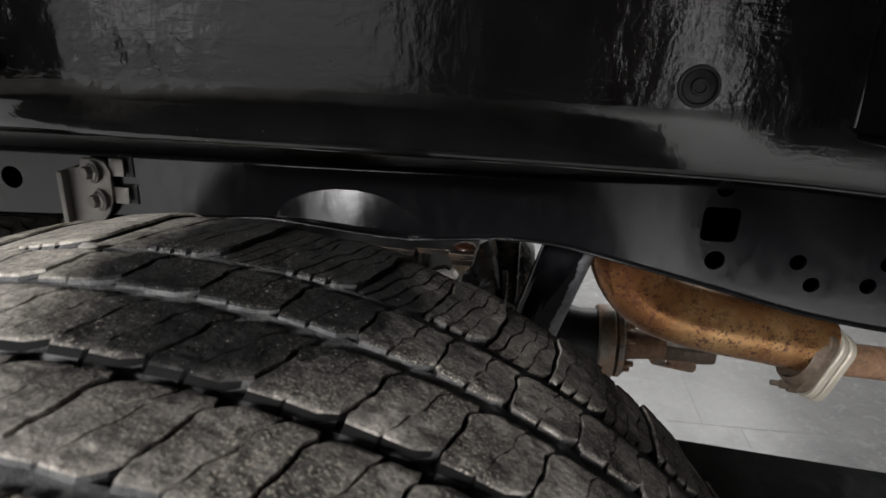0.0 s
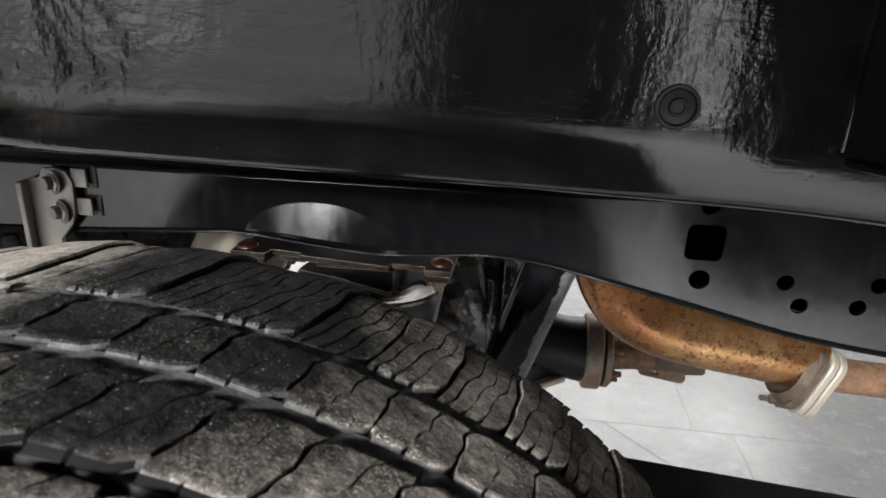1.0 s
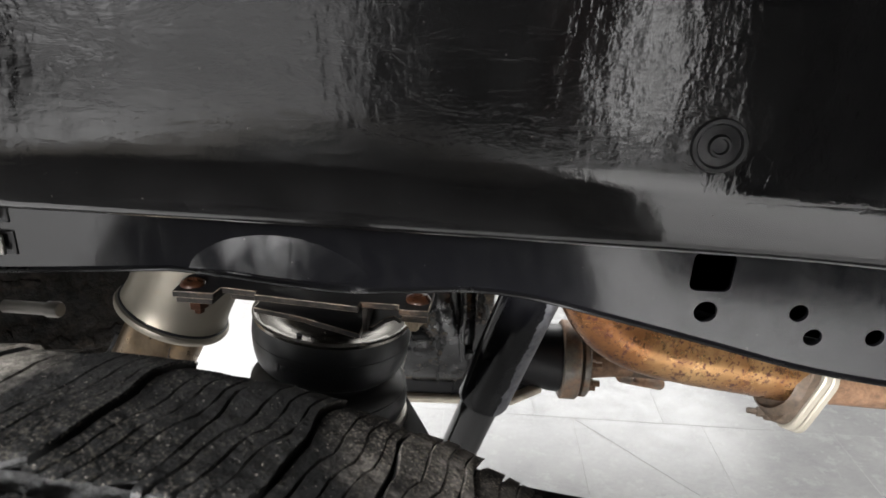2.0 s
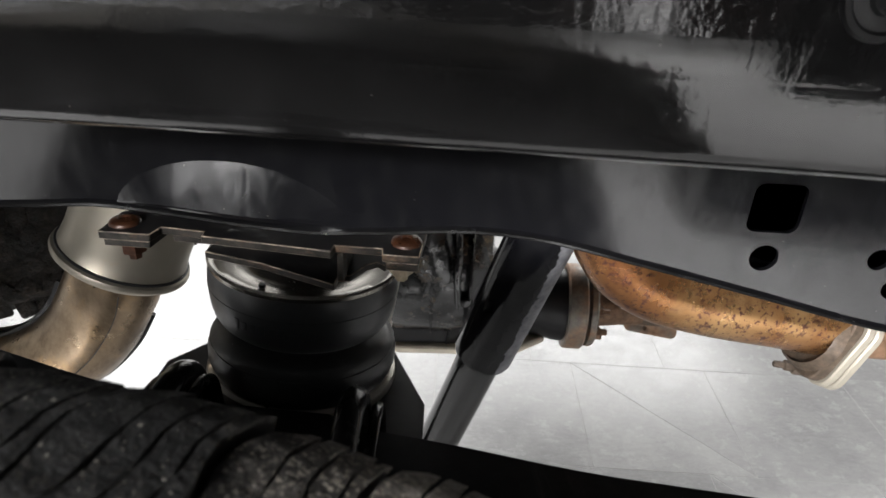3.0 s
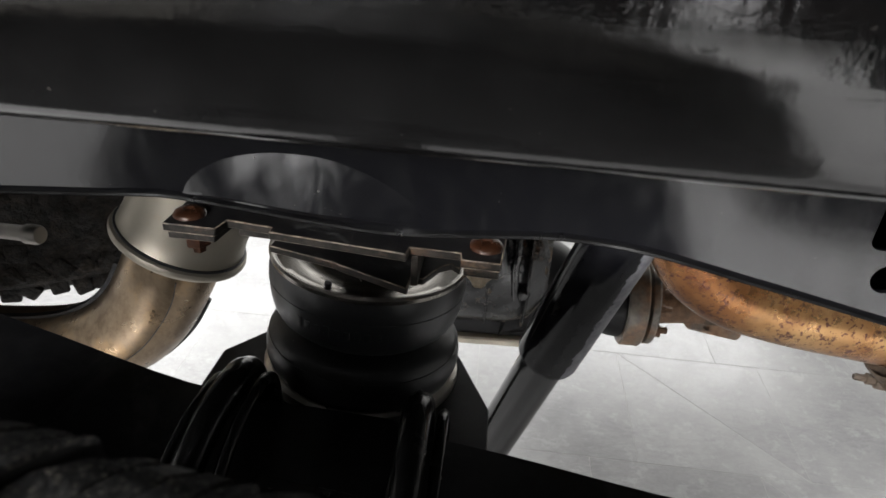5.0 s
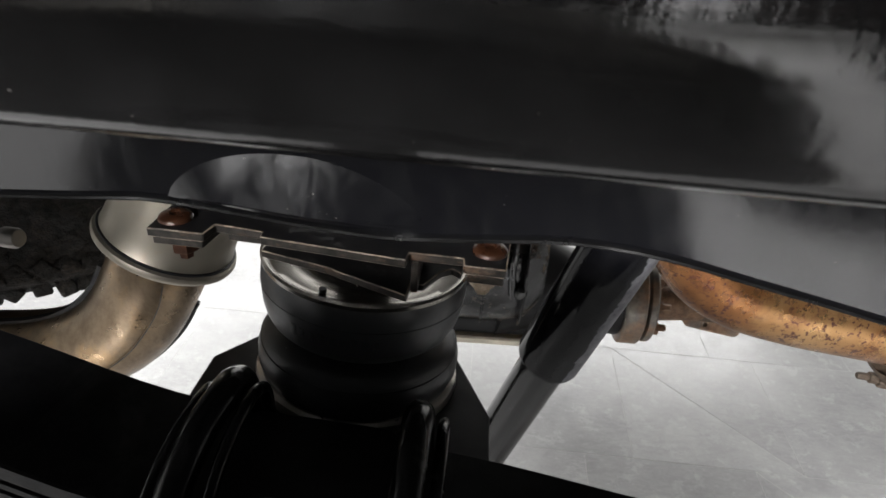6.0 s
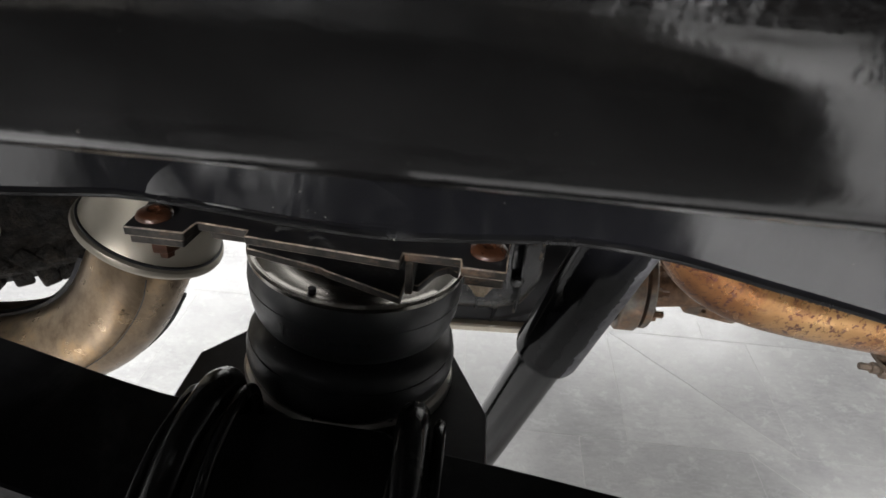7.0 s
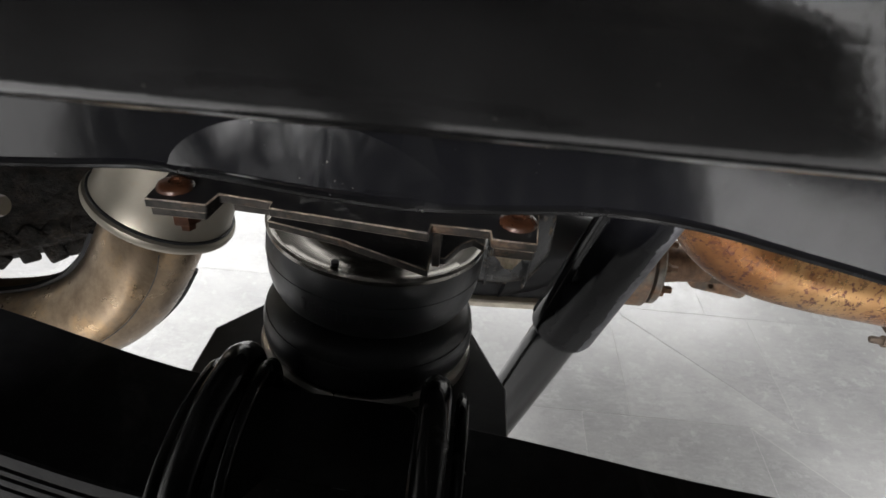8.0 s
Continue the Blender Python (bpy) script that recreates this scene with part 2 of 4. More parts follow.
def make_edge():
    """Black steel edge with brown rust streaks."""
    n = Nodes("rust_edged_black_steel")
    rust = n.ramp(n.noise(60, 7, 0.75, (0.5, 1, 1)), [(0.54, 0.0), (0.70, 0.6)])
    col = n.mix(rust, n.ramp(n.noise(120, 5), [(0.4, (0.012, 0.011, 0.010)), (0.7, (0.036, 0.031, 0.027))]), n.ramp(n.noise(150, 5), [(0.35, (0.08, 0.044, 0.025)), (0.65, (0.22, 0.14, 0.085))]))
    return n.put(col, n.ramp(rust, [(0.0, 0.45), (0.6, 0.85)]), spec=0.2, bumps=((n.noise(240, 5, 0.7), 0.4, 0.001),))


def make_rubbed():
    """Edge where the black paint is rubbed through here and there."""
    n = Nodes("rubbed_bare_edge_steel")
    bare = n.ramp(n.noise(48, 6, 0.75), [(0.40, 0.1), (0.60, 1.0)])
    col = n.mix(bare, (0.02, 0.017, 0.015), n.ramp(n.noise(110, 5), [(0.35, (0.10, 0.068, 0.045)), (0.65, (0.28, 0.23, 0.175))]))
    return n.put(col, 0.6, bumps=((n.noise(240, 5, 0.7), 0.4, 0.001),))


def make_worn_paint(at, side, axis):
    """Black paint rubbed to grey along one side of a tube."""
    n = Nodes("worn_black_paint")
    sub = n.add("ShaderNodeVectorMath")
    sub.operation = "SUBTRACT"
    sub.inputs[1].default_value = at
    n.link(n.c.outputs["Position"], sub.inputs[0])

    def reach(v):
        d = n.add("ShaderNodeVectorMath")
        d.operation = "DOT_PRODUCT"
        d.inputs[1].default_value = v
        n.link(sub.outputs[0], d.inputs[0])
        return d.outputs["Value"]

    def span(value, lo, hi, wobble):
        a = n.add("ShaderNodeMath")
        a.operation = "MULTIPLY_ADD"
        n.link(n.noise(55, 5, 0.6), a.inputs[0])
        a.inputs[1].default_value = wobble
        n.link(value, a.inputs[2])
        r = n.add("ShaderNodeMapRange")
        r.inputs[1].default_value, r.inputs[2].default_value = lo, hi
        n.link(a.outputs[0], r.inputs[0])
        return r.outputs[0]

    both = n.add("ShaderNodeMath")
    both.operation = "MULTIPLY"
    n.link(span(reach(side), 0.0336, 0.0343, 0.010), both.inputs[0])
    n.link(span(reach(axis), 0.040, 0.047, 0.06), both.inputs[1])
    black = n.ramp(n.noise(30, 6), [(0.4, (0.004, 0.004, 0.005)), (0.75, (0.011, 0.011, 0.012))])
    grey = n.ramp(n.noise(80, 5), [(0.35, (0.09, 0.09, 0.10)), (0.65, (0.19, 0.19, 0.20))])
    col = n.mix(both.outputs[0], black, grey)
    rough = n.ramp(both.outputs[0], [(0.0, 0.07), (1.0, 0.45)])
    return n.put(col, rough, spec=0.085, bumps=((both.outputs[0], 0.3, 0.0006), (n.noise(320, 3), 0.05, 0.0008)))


def make_casting():
    """Glossy black casting with dried mud on it."""
    n = Nodes("muddy_black_casting")
    mud = n.ramp(n.noise(24, 6, 0.7), [(0.55, 0.0), (0.66, 0.9)])
    black = n.ramp(n.noise(30, 6), [(0.4, (0.009, 0.009, 0.010)), (0.75, (0.026, 0.026, 0.026))])
    col = n.mix(mud, black, n.ramp(n.noise(140, 5, 0.7), [(0.35, (0.07, 0.05, 0.03)), (0.65, (0.24, 0.175, 0.105))]))
    return n.put(col, n.ramp(mud, [(0.0, 0.22), (0.5, 0.7)]), spec=0.6, bumps=((n.noise(14, 3), 0.45, 0.012), (n.noise(220, 4), 0.12, 0.001)))


def make_smeared():
    """Black strap paint with grey dust rubbed into it."""
    n = Nodes("dust_smeared_black_paint")
    dust = n.ramp(n.noise(60, 5, 0.65), [(0.58, 0.0), (0.72, 0.55)])
    col = n.mix(dust, n.ramp(n.noise(70, 5), [(0.4, (0.006, 0.006, 0.007)), (0.75, (0.016, 0.015, 0.014))]), (0.105, 0.105, 0.100))
    return n.put(col, n.ramp(dust, [(0.0, 0.30), (0.6, 0.65)]), spec=0.35, bumps=((n.noise(190, 5), 0.15, 0.0006),))


def make_flange():
    """Machined flange steel, grey in places and rusted tan in others."""
    n = Nodes("tan_rusted_flange_steel")
    where = n.ramp(n.noise(16, 4, 0.6), [(0.42, 0.0), (0.60, 1.0)])
    col = n.mix(where, n.ramp(n.noise(90, 5), [(0.35, (0.10, 0.092, 0.080)), (0.65, (0.19, 0.170, 0.142))]), n.ramp(n.noise(110, 6, 0.7), [(0.35, (0.17, 0.094, 0.053)), (0.65, (0.33, 0.20, 0.12))]))
    return n.put(col, n.ramp(where, [(0.0, 0.36), (1.0, 0.62)]), metal=0.3, bumps=((n.noise(300, 4), 0.15, 0.0008),))


def make_spare():
    """Old rubber with dried brown mud in it."""
    n = Nodes("muddy_spare_rubber")
    mud = n.ramp(n.noise(34, 8, 0.8, distort=0.6), [(0.40, (0.006, 0.0055, 0.005)), (0.55, (0.020, 0.0155, 0.012)), (0.72, (0.070, 0.054, 0.040))])
    return n.put(mud, n.ramp(n.noise(60, 5), [(0.35, 0.55), (0.65, 0.9)]), spec=0.3, bumps=((n.noise(240, 6, 0.8), 0.8, 0.002), (n.noise(45, 5, 0.7), 1.0, 0.012)))


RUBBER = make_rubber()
GROOVE = make_groove()
# near black, so shade in the tread gaps is part of the colour
SIDES = make_plain("gap_shade_rubber", (0.010, 0.010, 0.010), 0.7, 60, spec=0.2)
CASTING = make_casting()
SPARE = make_spare()
LEDGE = make_plain("dried_mud_on_steel", (0.74, 0.67, 0.55), 0.85, 45)
SHOCK_AXIS = Vector((0.259, -0.170, 0.951)).normalized()
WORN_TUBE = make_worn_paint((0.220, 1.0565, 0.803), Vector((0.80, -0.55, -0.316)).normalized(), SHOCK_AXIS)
PAINT = make_black_paint()
STREAKED = make_streaked()
TUBE = make_black_paint("glossy_black_tube", 0.0, 0.08, 0.15, 0.35)
BOLTED = make_black_paint("satin_black_bolt_paint", 0.0, 0.14, 0.24, 0.20, 0.009)
LINER = make_black_paint("black_undercoated_liner", 0.19, 0.05, 0.14, 0.46, 0.0085)
DULL = make_dull_black()
BELLOWS = make_bellows()
STEEL = make_steel("brushed_bright_steel", (0.66, 0.63, 0.58), 0.15, 0.26, 0.38)
DISH = make_steel("satin_pressed_steel", (0.25, 0.232, 0.207), 0.15, 0.20, 0.28)
SATIN = make_steel("satin_stainless_steel", (0.30, 0.272, 0.226), 0.3, 0.40, 0.52)
TAIL = make_tail()
GALV = make_steel("dull_zinc_plated_steel", (0.36, 0.34, 0.315), 0.3, 0.42, 0.6)
EXHAUST = make_exhaust()
RUST = make_rust("rusty_bolt_steel", (0.042, 0.016, 0.0075), 0.20, 0.42)
HOSE = make_plain("pale_grey_hose", (0.42, 0.41, 0.37), 0.45, 60)
STONE = make_plain("pale_grey_stone", (0.33, 0.315, 0.285), 0.8, 120)
CREAM = make_plain("cream_tarnished_steel", (0.40, 0.365, 0.30), 0.45, 30, 0.35)
PALE = make_rust("pale_corroded_zinc", (0.42, 0.34, 0.25))
BROWN = make_rust("brown_surface_rust", (0.22, 0.125, 0.072))
SMEARED = make_smeared()
WORN = make_edge()
RUBBED = make_rubbed()
TANNED = make_flange()
DARKRUST = make_rust("dark_brown_scaled_steel", (0.105, 0.075, 0.052))
NOSE = make_plain("soot_black_casting", (0.008, 0.008, 0.009), 0.4, 30, spec=0.22)
SOOT = make_plain("matt_black_end_panel", (0.004, 0.004, 0.0045), 0.5, 30, spec=0.10)
LEAFY = make_leaf_paint()
TILE = make_tile()
GROUT = make_plain("pale_grout", (0.46, 0.45, 0.44), 0.8, 40)
WALL = make_plain("pale_workshop_wall", (0.62, 0.62, 0.60), 0.7, 3)
DARKWALL = make_plain("dark_grey_workshop_wall", (0.035, 0.035, 0.038), 0.7, 3)

# ---- builders ----


def part(name, bm, material, parent=None, label="", smooth=35, edge=None):
    me = bpy.data.meshes.new(name)
    bmesh.ops.recalc_face_normals(bm, faces=bm.faces)
    bm.to_mesh(me)
    bm.free()
    if smooth:
        for p in me.polygons:
            p.use_smooth = True
        me.set_sharp_from_angle(angle=radians(smooth))
    me.materials.append(material)
    if edge:
        me.materials.append(edge)
        me.materials.append(RUBBED)
        for p in me.polygons:
            lie = abs(p.normal.z)
            p.material_index = 0 if lie > 0.9 else 1 if lie < 0.2 else 2
    ob = new(name, me)
    if parent:
        ob.parent = parent
        ob.matrix_parent_inverse = parent.matrix_world.inverted()
    if label:
        ob["label"] = label
    return ob


def thing(name, at, label, category, group="", kind=""):
    ob = new(name)
    ob.matrix_world = Matrix.Translation(at)
    ob.empty_display_size = 0.05
    bpy.context.view_layer.update()
    return tagged(ob, label, category, group, kind)


def rounded(bm, width, segments=2):
    sharp = [e for e in bm.edges if len(e.link_faces) == 2 and e.calc_face_angle(0) > radians(40)]
    bmesh.ops.bevel(bm, geom=sharp, offset=width, segments=segments, affect="EDGES", profile=0.5, clamp_overlap=True)
    return bm


def box(x0, x1, y0, y1, z0, z1, bevel=0.003):
    bm = bmesh.new()
    bmesh.ops.create_cube(bm, size=1)
    bmesh.ops.scale(bm, vec=(x1 - x0, y1 - y0, z1 - z0), verts=bm.verts)
    bmesh.ops.translate(bm, vec=((x0 + x1) / 2, (y0 + y1) / 2, (z0 + z1) / 2), verts=bm.verts)
    return rounded(bm, bevel) if bevel else bm


def turned(profile, m, segments=48):
    """A body turned round its own z axis from (radius, z) pairs, closed where the radius is 0, set by m."""
    bm = bmesh.new()
    rings = []
    for r, z in profile:
        if r <= 1e-6:
            rings.append([bm.verts.new((0, 0, z))])
        else:
            rings.append([bm.verts.new((r * math.cos(2 * math.pi * k / segments), r * math.sin(2 * math.pi * k / segments), z)) for k in range(segments)])
    for a, b in zip(rings, rings[1:]):
        for k in range(segments):
            q = [a[k % len(a)], a[(k + 1) % len(a)], b[(k + 1) % len(b)], b[k % len(b)]]
            q = list(dict.fromkeys(q))
            if len(q) > 2:
                bm.faces.new(q)
    bm.transform(m)
    return bm


def along(a, b):
    """A pose at a whose z axis points to b."""
    return Matrix.Translation(a) @ (Vector(b) - Vector(a)).to_track_quat("Z", "Y").to_matrix().to_4x4()


def rod(a, b, r, bevel=0.001, segments=24):
    h = (Vector(b) - Vector(a)).length
    return turned([(0, 0), (r - bevel, 0), (r, bevel), (r, h - bevel), (r - bevel, h), (0, h)], along(a, b), segments)


def smooth_path(points, steps=8):
    p = [Vector(q) for q in points]
    p = [2 * p[0] - p[1]] + p + [2 * p[-1] - p[-2]]
    out = []
    for a, b, c, d in zip(p, p[1:], p[2:], p[3:]):
        for k in range(steps):
            t = k / steps
            out.append(0.5 * (2 * b + (c - a) * t + (2 * a - 5 * b + 4 * c - d) * t * t + (3 * b - a - 3 * c + d) * t ** 3))
    return out + [p[-2]]


def pipe(points, r, segments=32, steps=8, section=None):
    """A tube through the points; section: (side, up) pairs of the cross-section in place of a circle."""
    path = smooth_path(points, steps)
    bm, rings, ref = bmesh.new(), [], None
    shape = section or [(r * math.cos(2 * math.pi * k / segments), r * math.sin(2 * math.pi * k / segments)) for k in range(segments)]
    for i, q in enumerate(path):
        d = (path[min(i + 1, len(path) - 1)] - path[max(i - 1, 0)]).normalized()
        if ref is None:
            ref = d.orthogonal().normalized() if abs(d.z) > 0.9 else d.cross(Vector((0, 0, 1))).normalized()
        side = (ref - d * ref.dot(d)).normalized()
        ref, up = side, side.cross(d)
        rings.append([bm.verts.new(q + side * u + up * v) for u, v in shape])
    n = len(shape)
    for a, b in zip(rings, rings[1:]):
        for k in range(n):
            bm.faces.new((a[k], a[(k + 1) % n], b[(k + 1) % n], b[k]))
    bm.faces.new(rings[0])
    bm.faces.new(rings[-1])
    return bm


def prism(outline, z0, z1, bevel=0.0012):
    """A flat plate with that outline in plan."""
    bm = bmesh.new()
    low = [bm.verts.new((x, y, z0)) for x, y in outline]
    top = [bm.verts.new((x, y, z1)) for x, y in outline]
    bm.faces.new(low[::-1])
    bm.faces.new(top)
    n = len(low)
    for k in range(n):
        bm.faces.new((low[k], low[(k + 1) % n], top[(k + 1) % n], top[k]))
    bm.normal_update()
    return rounded(bm, bevel, 1) if bevel else bm


def ring_points(x, z, r, n=28):
    return [(x + r * math.cos(2 * math.pi * k / n), z + r * math.sin(2 * math.pi * k / n)) for k in range(n)]


def round_rect(x0, x1, z0, z1, r, lean=0.0, n=5):
    out = []
    for cx, cz, a0 in ((x1 - r, z1 - r, 0), (x0 + r, z1 - r, 90), (x0 + r, z0 + r, 180), (x1 - r, z0 + r, 270)):
        for k in range(n + 1):
            a = radians(a0 + 90 * k / n)
            out.append((cx + r * math.cos(a) + lean * (cz + r * math.sin(a) - z0), cz + r * math.sin(a)))
    return out


def pierced(outline, holes, depth, bevel=0.0):
    """A plate in the plane of (x, z) with holes right through it, as a bmesh centred on y = 0."""
    cu = bpy.data.curves.new("outline", "CURVE")
    cu.dimensions, cu.fill_mode, cu.extrude, cu.bevel_depth, cu.bevel_resolution = "2D", "BOTH", depth / 2 - bevel, bevel, 1
    for loop in (outline, *holes):
        sp = cu.splines.new("POLY")
        sp.points.add(len(loop) - 1)
        for q, (u, v) in zip(sp.points, loop):
            q.co = (u, v, 0, 1)
        sp.use_cyclic_u = True
    ob = bpy.data.objects.new("outline", cu)
    me = bpy.data.meshes.new_from_object(ob)
    bm = bmesh.new()
    bm.from_mesh(me)
    bpy.data.objects.remove(ob)
    bpy.data.meshes.remove(me)
    bm.transform(pose(0, 0, 0, 90, 0, 0))
    bmesh.ops.remove_doubles(bm, verts=bm.verts, dist=1e-5)
    return bm


def lerp(points, x):
    """A smooth curve through (x, value) pairs."""
    if x <= points[0][0]:
        return points[0][1]
    if x >= points[-1][0]:
        return points[-1][1]
    k = next(i for i in range(len(points) - 1) if x <= points[i + 1][0])

    def slope(i):
        if i == 0 or i == len(points) - 1:
            return 0.0 if i == 0 else (points[-1][1] - points[-2][1]) / (points[-1][0] - points[-2][0])
        a = (points[i][1] - points[i - 1][1]) / (points[i][0] - points[i - 1][0])
        b = (points[i + 1][1] - points[i][1]) / (points[i + 1][0] - points[i][0])
        return 0.0 if a * b <= 0 else 2 * a * b / (a + b)

    (x0, v0), (x1, v1) = points[k], points[k + 1]
    h = x1 - x0
    t = (x - x0) / h
    return v0 * (1 + 2 * t) * (1 - t) ** 2 + slope(k) * h * t * (1 - t) ** 2 + v1 * t * t * (3 - 2 * t) + slope(k + 1) * h * t * t * (t - 1)


# ---- workshop shell ----
tagged(part("wall_north", box(-8, 8, 9.0, 9.2, 0, 4, 0), WALL), kind="structure")
tagged(part("wall_south", box(-8, 8, -9.2, -9.0, 0, 4, 0), DARKWALL), kind="structure")
tagged(part("wall_west", box(-8.2, -8, -9, 9, 0, 4, 0), WALL), kind="structure")
tagged(part("wall_east", box(8, 8.2, -9, 9, 0, 4, 0), WALL), kind="structure")
# unseen boards, added so the arch liner mirrors dark and red areas
RED_BACKDROP = make_plain("dark_red_brown_backdrop", (0.055, 0.024, 0.021), 0.75, 2)
BLACK_BACKDROP = make_plain("black_backdrop", (0.056, 0.053, 0.056), 0.75, 2)
tagged(part("backdrop_1", box(-0.84, 0.85, -5.2, -5.0, 0, 4, 0), BLACK_BACKDROP), kind="structure")
tagged(part("backdrop_2", box(0.85, 1.56, -5.2, -5.0, 0, 4, 0), RED_BACKDROP), kind="structure")
tagged(part("backdrop_3", box(2.06, 8, -5.2, -5.0, 0, 4, 0), RED_BACKDROP), kind="structure")
tagged(part("ceiling", box(-8, 8, -9, 9, 4.0, 4.15, 0), DARKWALL), kind="structure")
floor = tagged(part("floor", box(-8, 8, -9, 9, -0.12, -0.0004, 0), GROUT), kind="structure")

# ---- chassis and body of the truck ----
WEB = 0.875
RAIL_LOW = [(-1.2, 1.030), (-0.45, 1.042), (-0.267, 1.049), (-0.126, 1.0585), (-0.075, 1.0625), (-0.04, 1.060), (0.03, 1.053), (0.08, 1.050), (0.13, 1.053), (0.20, 1.0585), (0.235, 1.0565), (0.33, 1.038), (0.415, 1.019), (0.512, 0.997), (0.594, 0.986), (1.0, 0.955), (2.0, 0.93)]
RAIL_HIGH = [(-1.2, 1.125), (0.2, 1.132), (0.45, 1.137), (0.6, 1.128), (1.0, 1.10), (2.0, 1.07)]


def frame_rail():
    rail = thing("frame_rail", (0.0, WEB, 1.05), "glossy black steel chassis frame rail with punched holes", "frame rail")
    xs = [-1.2 + 0.02 * k for k in range(int(3.2 / 0.02) + 1)]
    low = [(x, lerp(RAIL_LOW, x) + 0.006) for x in xs]
    high = [(x, lerp(RAIL_HIGH, x) - 0.006) for x in xs]
    holes = [round_rect(0.3905, 0.4275, 1.073, 1.110, 0.007, 0.0), ring_points(0.410, 1.0525, 0.0105), ring_points(0.408, 1.129, 0.0085),
             ring_points(0.4925, 1.0565, 0.0085), ring_points(0.5105, 1.033, 0.0085), ring_points(0.5655, 1.036, 0.0085), ring_points(0.580, 1.061, 0.0085), ring_points(-0.372, 1.092, 0.013)]
    bm = pierced(low + high[::-1], holes, 0.004)
    bm.transform(Matrix.Translation((0, WEB + 0.002, 0)))
    part("web", bm, STREAKED, rail)
    for name, line, sign in (("lower_flange", RAIL_LOW, 1), ("upper_flange", RAIL_HIGH, -1)):
        bm = bmesh.new()
        prof = [(0.0, 0.006), (0.0008, 0.003), (0.003, 0.0009), (0.006, 0.0), (0.075, 0.0), (0.075, 0.004), (0.008, 0.004), (0.005, 0.0065)]
        rows = [[bm.verts.new((x, WEB + u, lerp(line, x) + sign * v)) for u, v in prof] for x in xs]
        for a, b in zip(rows, rows[1:]):
            for k in range(len(prof)):
                bm.faces.new((a[k], a[(k + 1) % 8], b[(k + 1) % 8], b[k]))
        part(name, bm, STREAKED, rail)
    bm = bmesh.new()
    prof = [(-0.0026, 0.0006), (-0.0030, 0.0014), (-0.0026, 0.0030), (0.001, 0.0036), (0.001, 0.0)]
    rows = [[bm.verts.new((x, WEB + u, lerp(RAIL_LOW, x) + v)) for u, v in prof] for x in xs]
    for a, b in zip(rows, rows[1:]):
        for k in range(5):
            bm.faces.new((a[k], a[(k + 1) % 5], b[(k + 1) % 5], b[k]))
    part("seam", bm, PAINT, rail)
    bm = bmesh.new()
    rows = [[bm.verts.new((x, WEB + 0.072, lerp(RAIL_LOW, x) + 0.004)), bm.verts.new((x, WEB + 0.072, lerp(RAIL_HIGH, x) - 0.004))] for x in xs[::4]]
    for a, b in zip(rows, rows[1:]):
        bm.faces.new((a[0], a[1], b[1], b[0]))
    bmesh.ops.solidify(bm, geom=bm.faces, thickness=0.004)
    part("inner_web", bm, DULL, rail)
    bm, rows = bmesh.new(), []
    for k in range(41):
        u = -1 + k / 20
        x, full = 0.030 + 0.094 * u, max(0.0, 1 - u * u)
        fade = min(1.0, max(0.0, u / 0.95))
        fade = fade * fade * (3 - 2 * fade)
        low, tall = lerp(RAIL_LOW, x) + 0.002, 0.006 + 0.044 * full ** 0.7
        rows.append([bm.verts.new((x, WEB + 0.0008 - full ** 0.8 * ((1 - fade) * 0.0140 * min(1 - v, v * 4) + fade * 0.0012 * math.sin(math.pi * v) ** 2), low + v * tall)) for v in [j / 18 for j in range(19)]])
    for a, b in zip(rows, rows[1:]):
        for j in range(18):
            bm.faces.new((a[j], a[j + 1], b[j + 1], b[j]))
    part("pressed_bulge", bm, STREAKED, rail)
    return rail


frame_rail()

TUB = [(0.765, 1.1900), (0.725, 1.1880), (0.6950, 1.1850), (0.6885, 1.1846), (0.6835, 1.1855), (0.6795, 1.1883), (0.6762, 1.1930), (0.6708, 1.2110), (0.6684, 1.2195), (0.6674, 1.2245), (0.6670, 1.2300), (0.6668, 1.2520), (0.6668, 1.2850), (0.6655, 1.32), (0.660, 1.36), (0.64, 1.40), (0.59, 1.44), (0.50, 1.465), (0.38, 1.48), (0.24, 1.485), (0.10, 1.478)]
LIP = [(-0.75, 0.005), (-0.2, 0.002), (0.0, 0.001), (0.16, -0.001), (0.30, -0.004), (0.38, -0.007), (0.48, -0.016), (0.75, -0.05)]


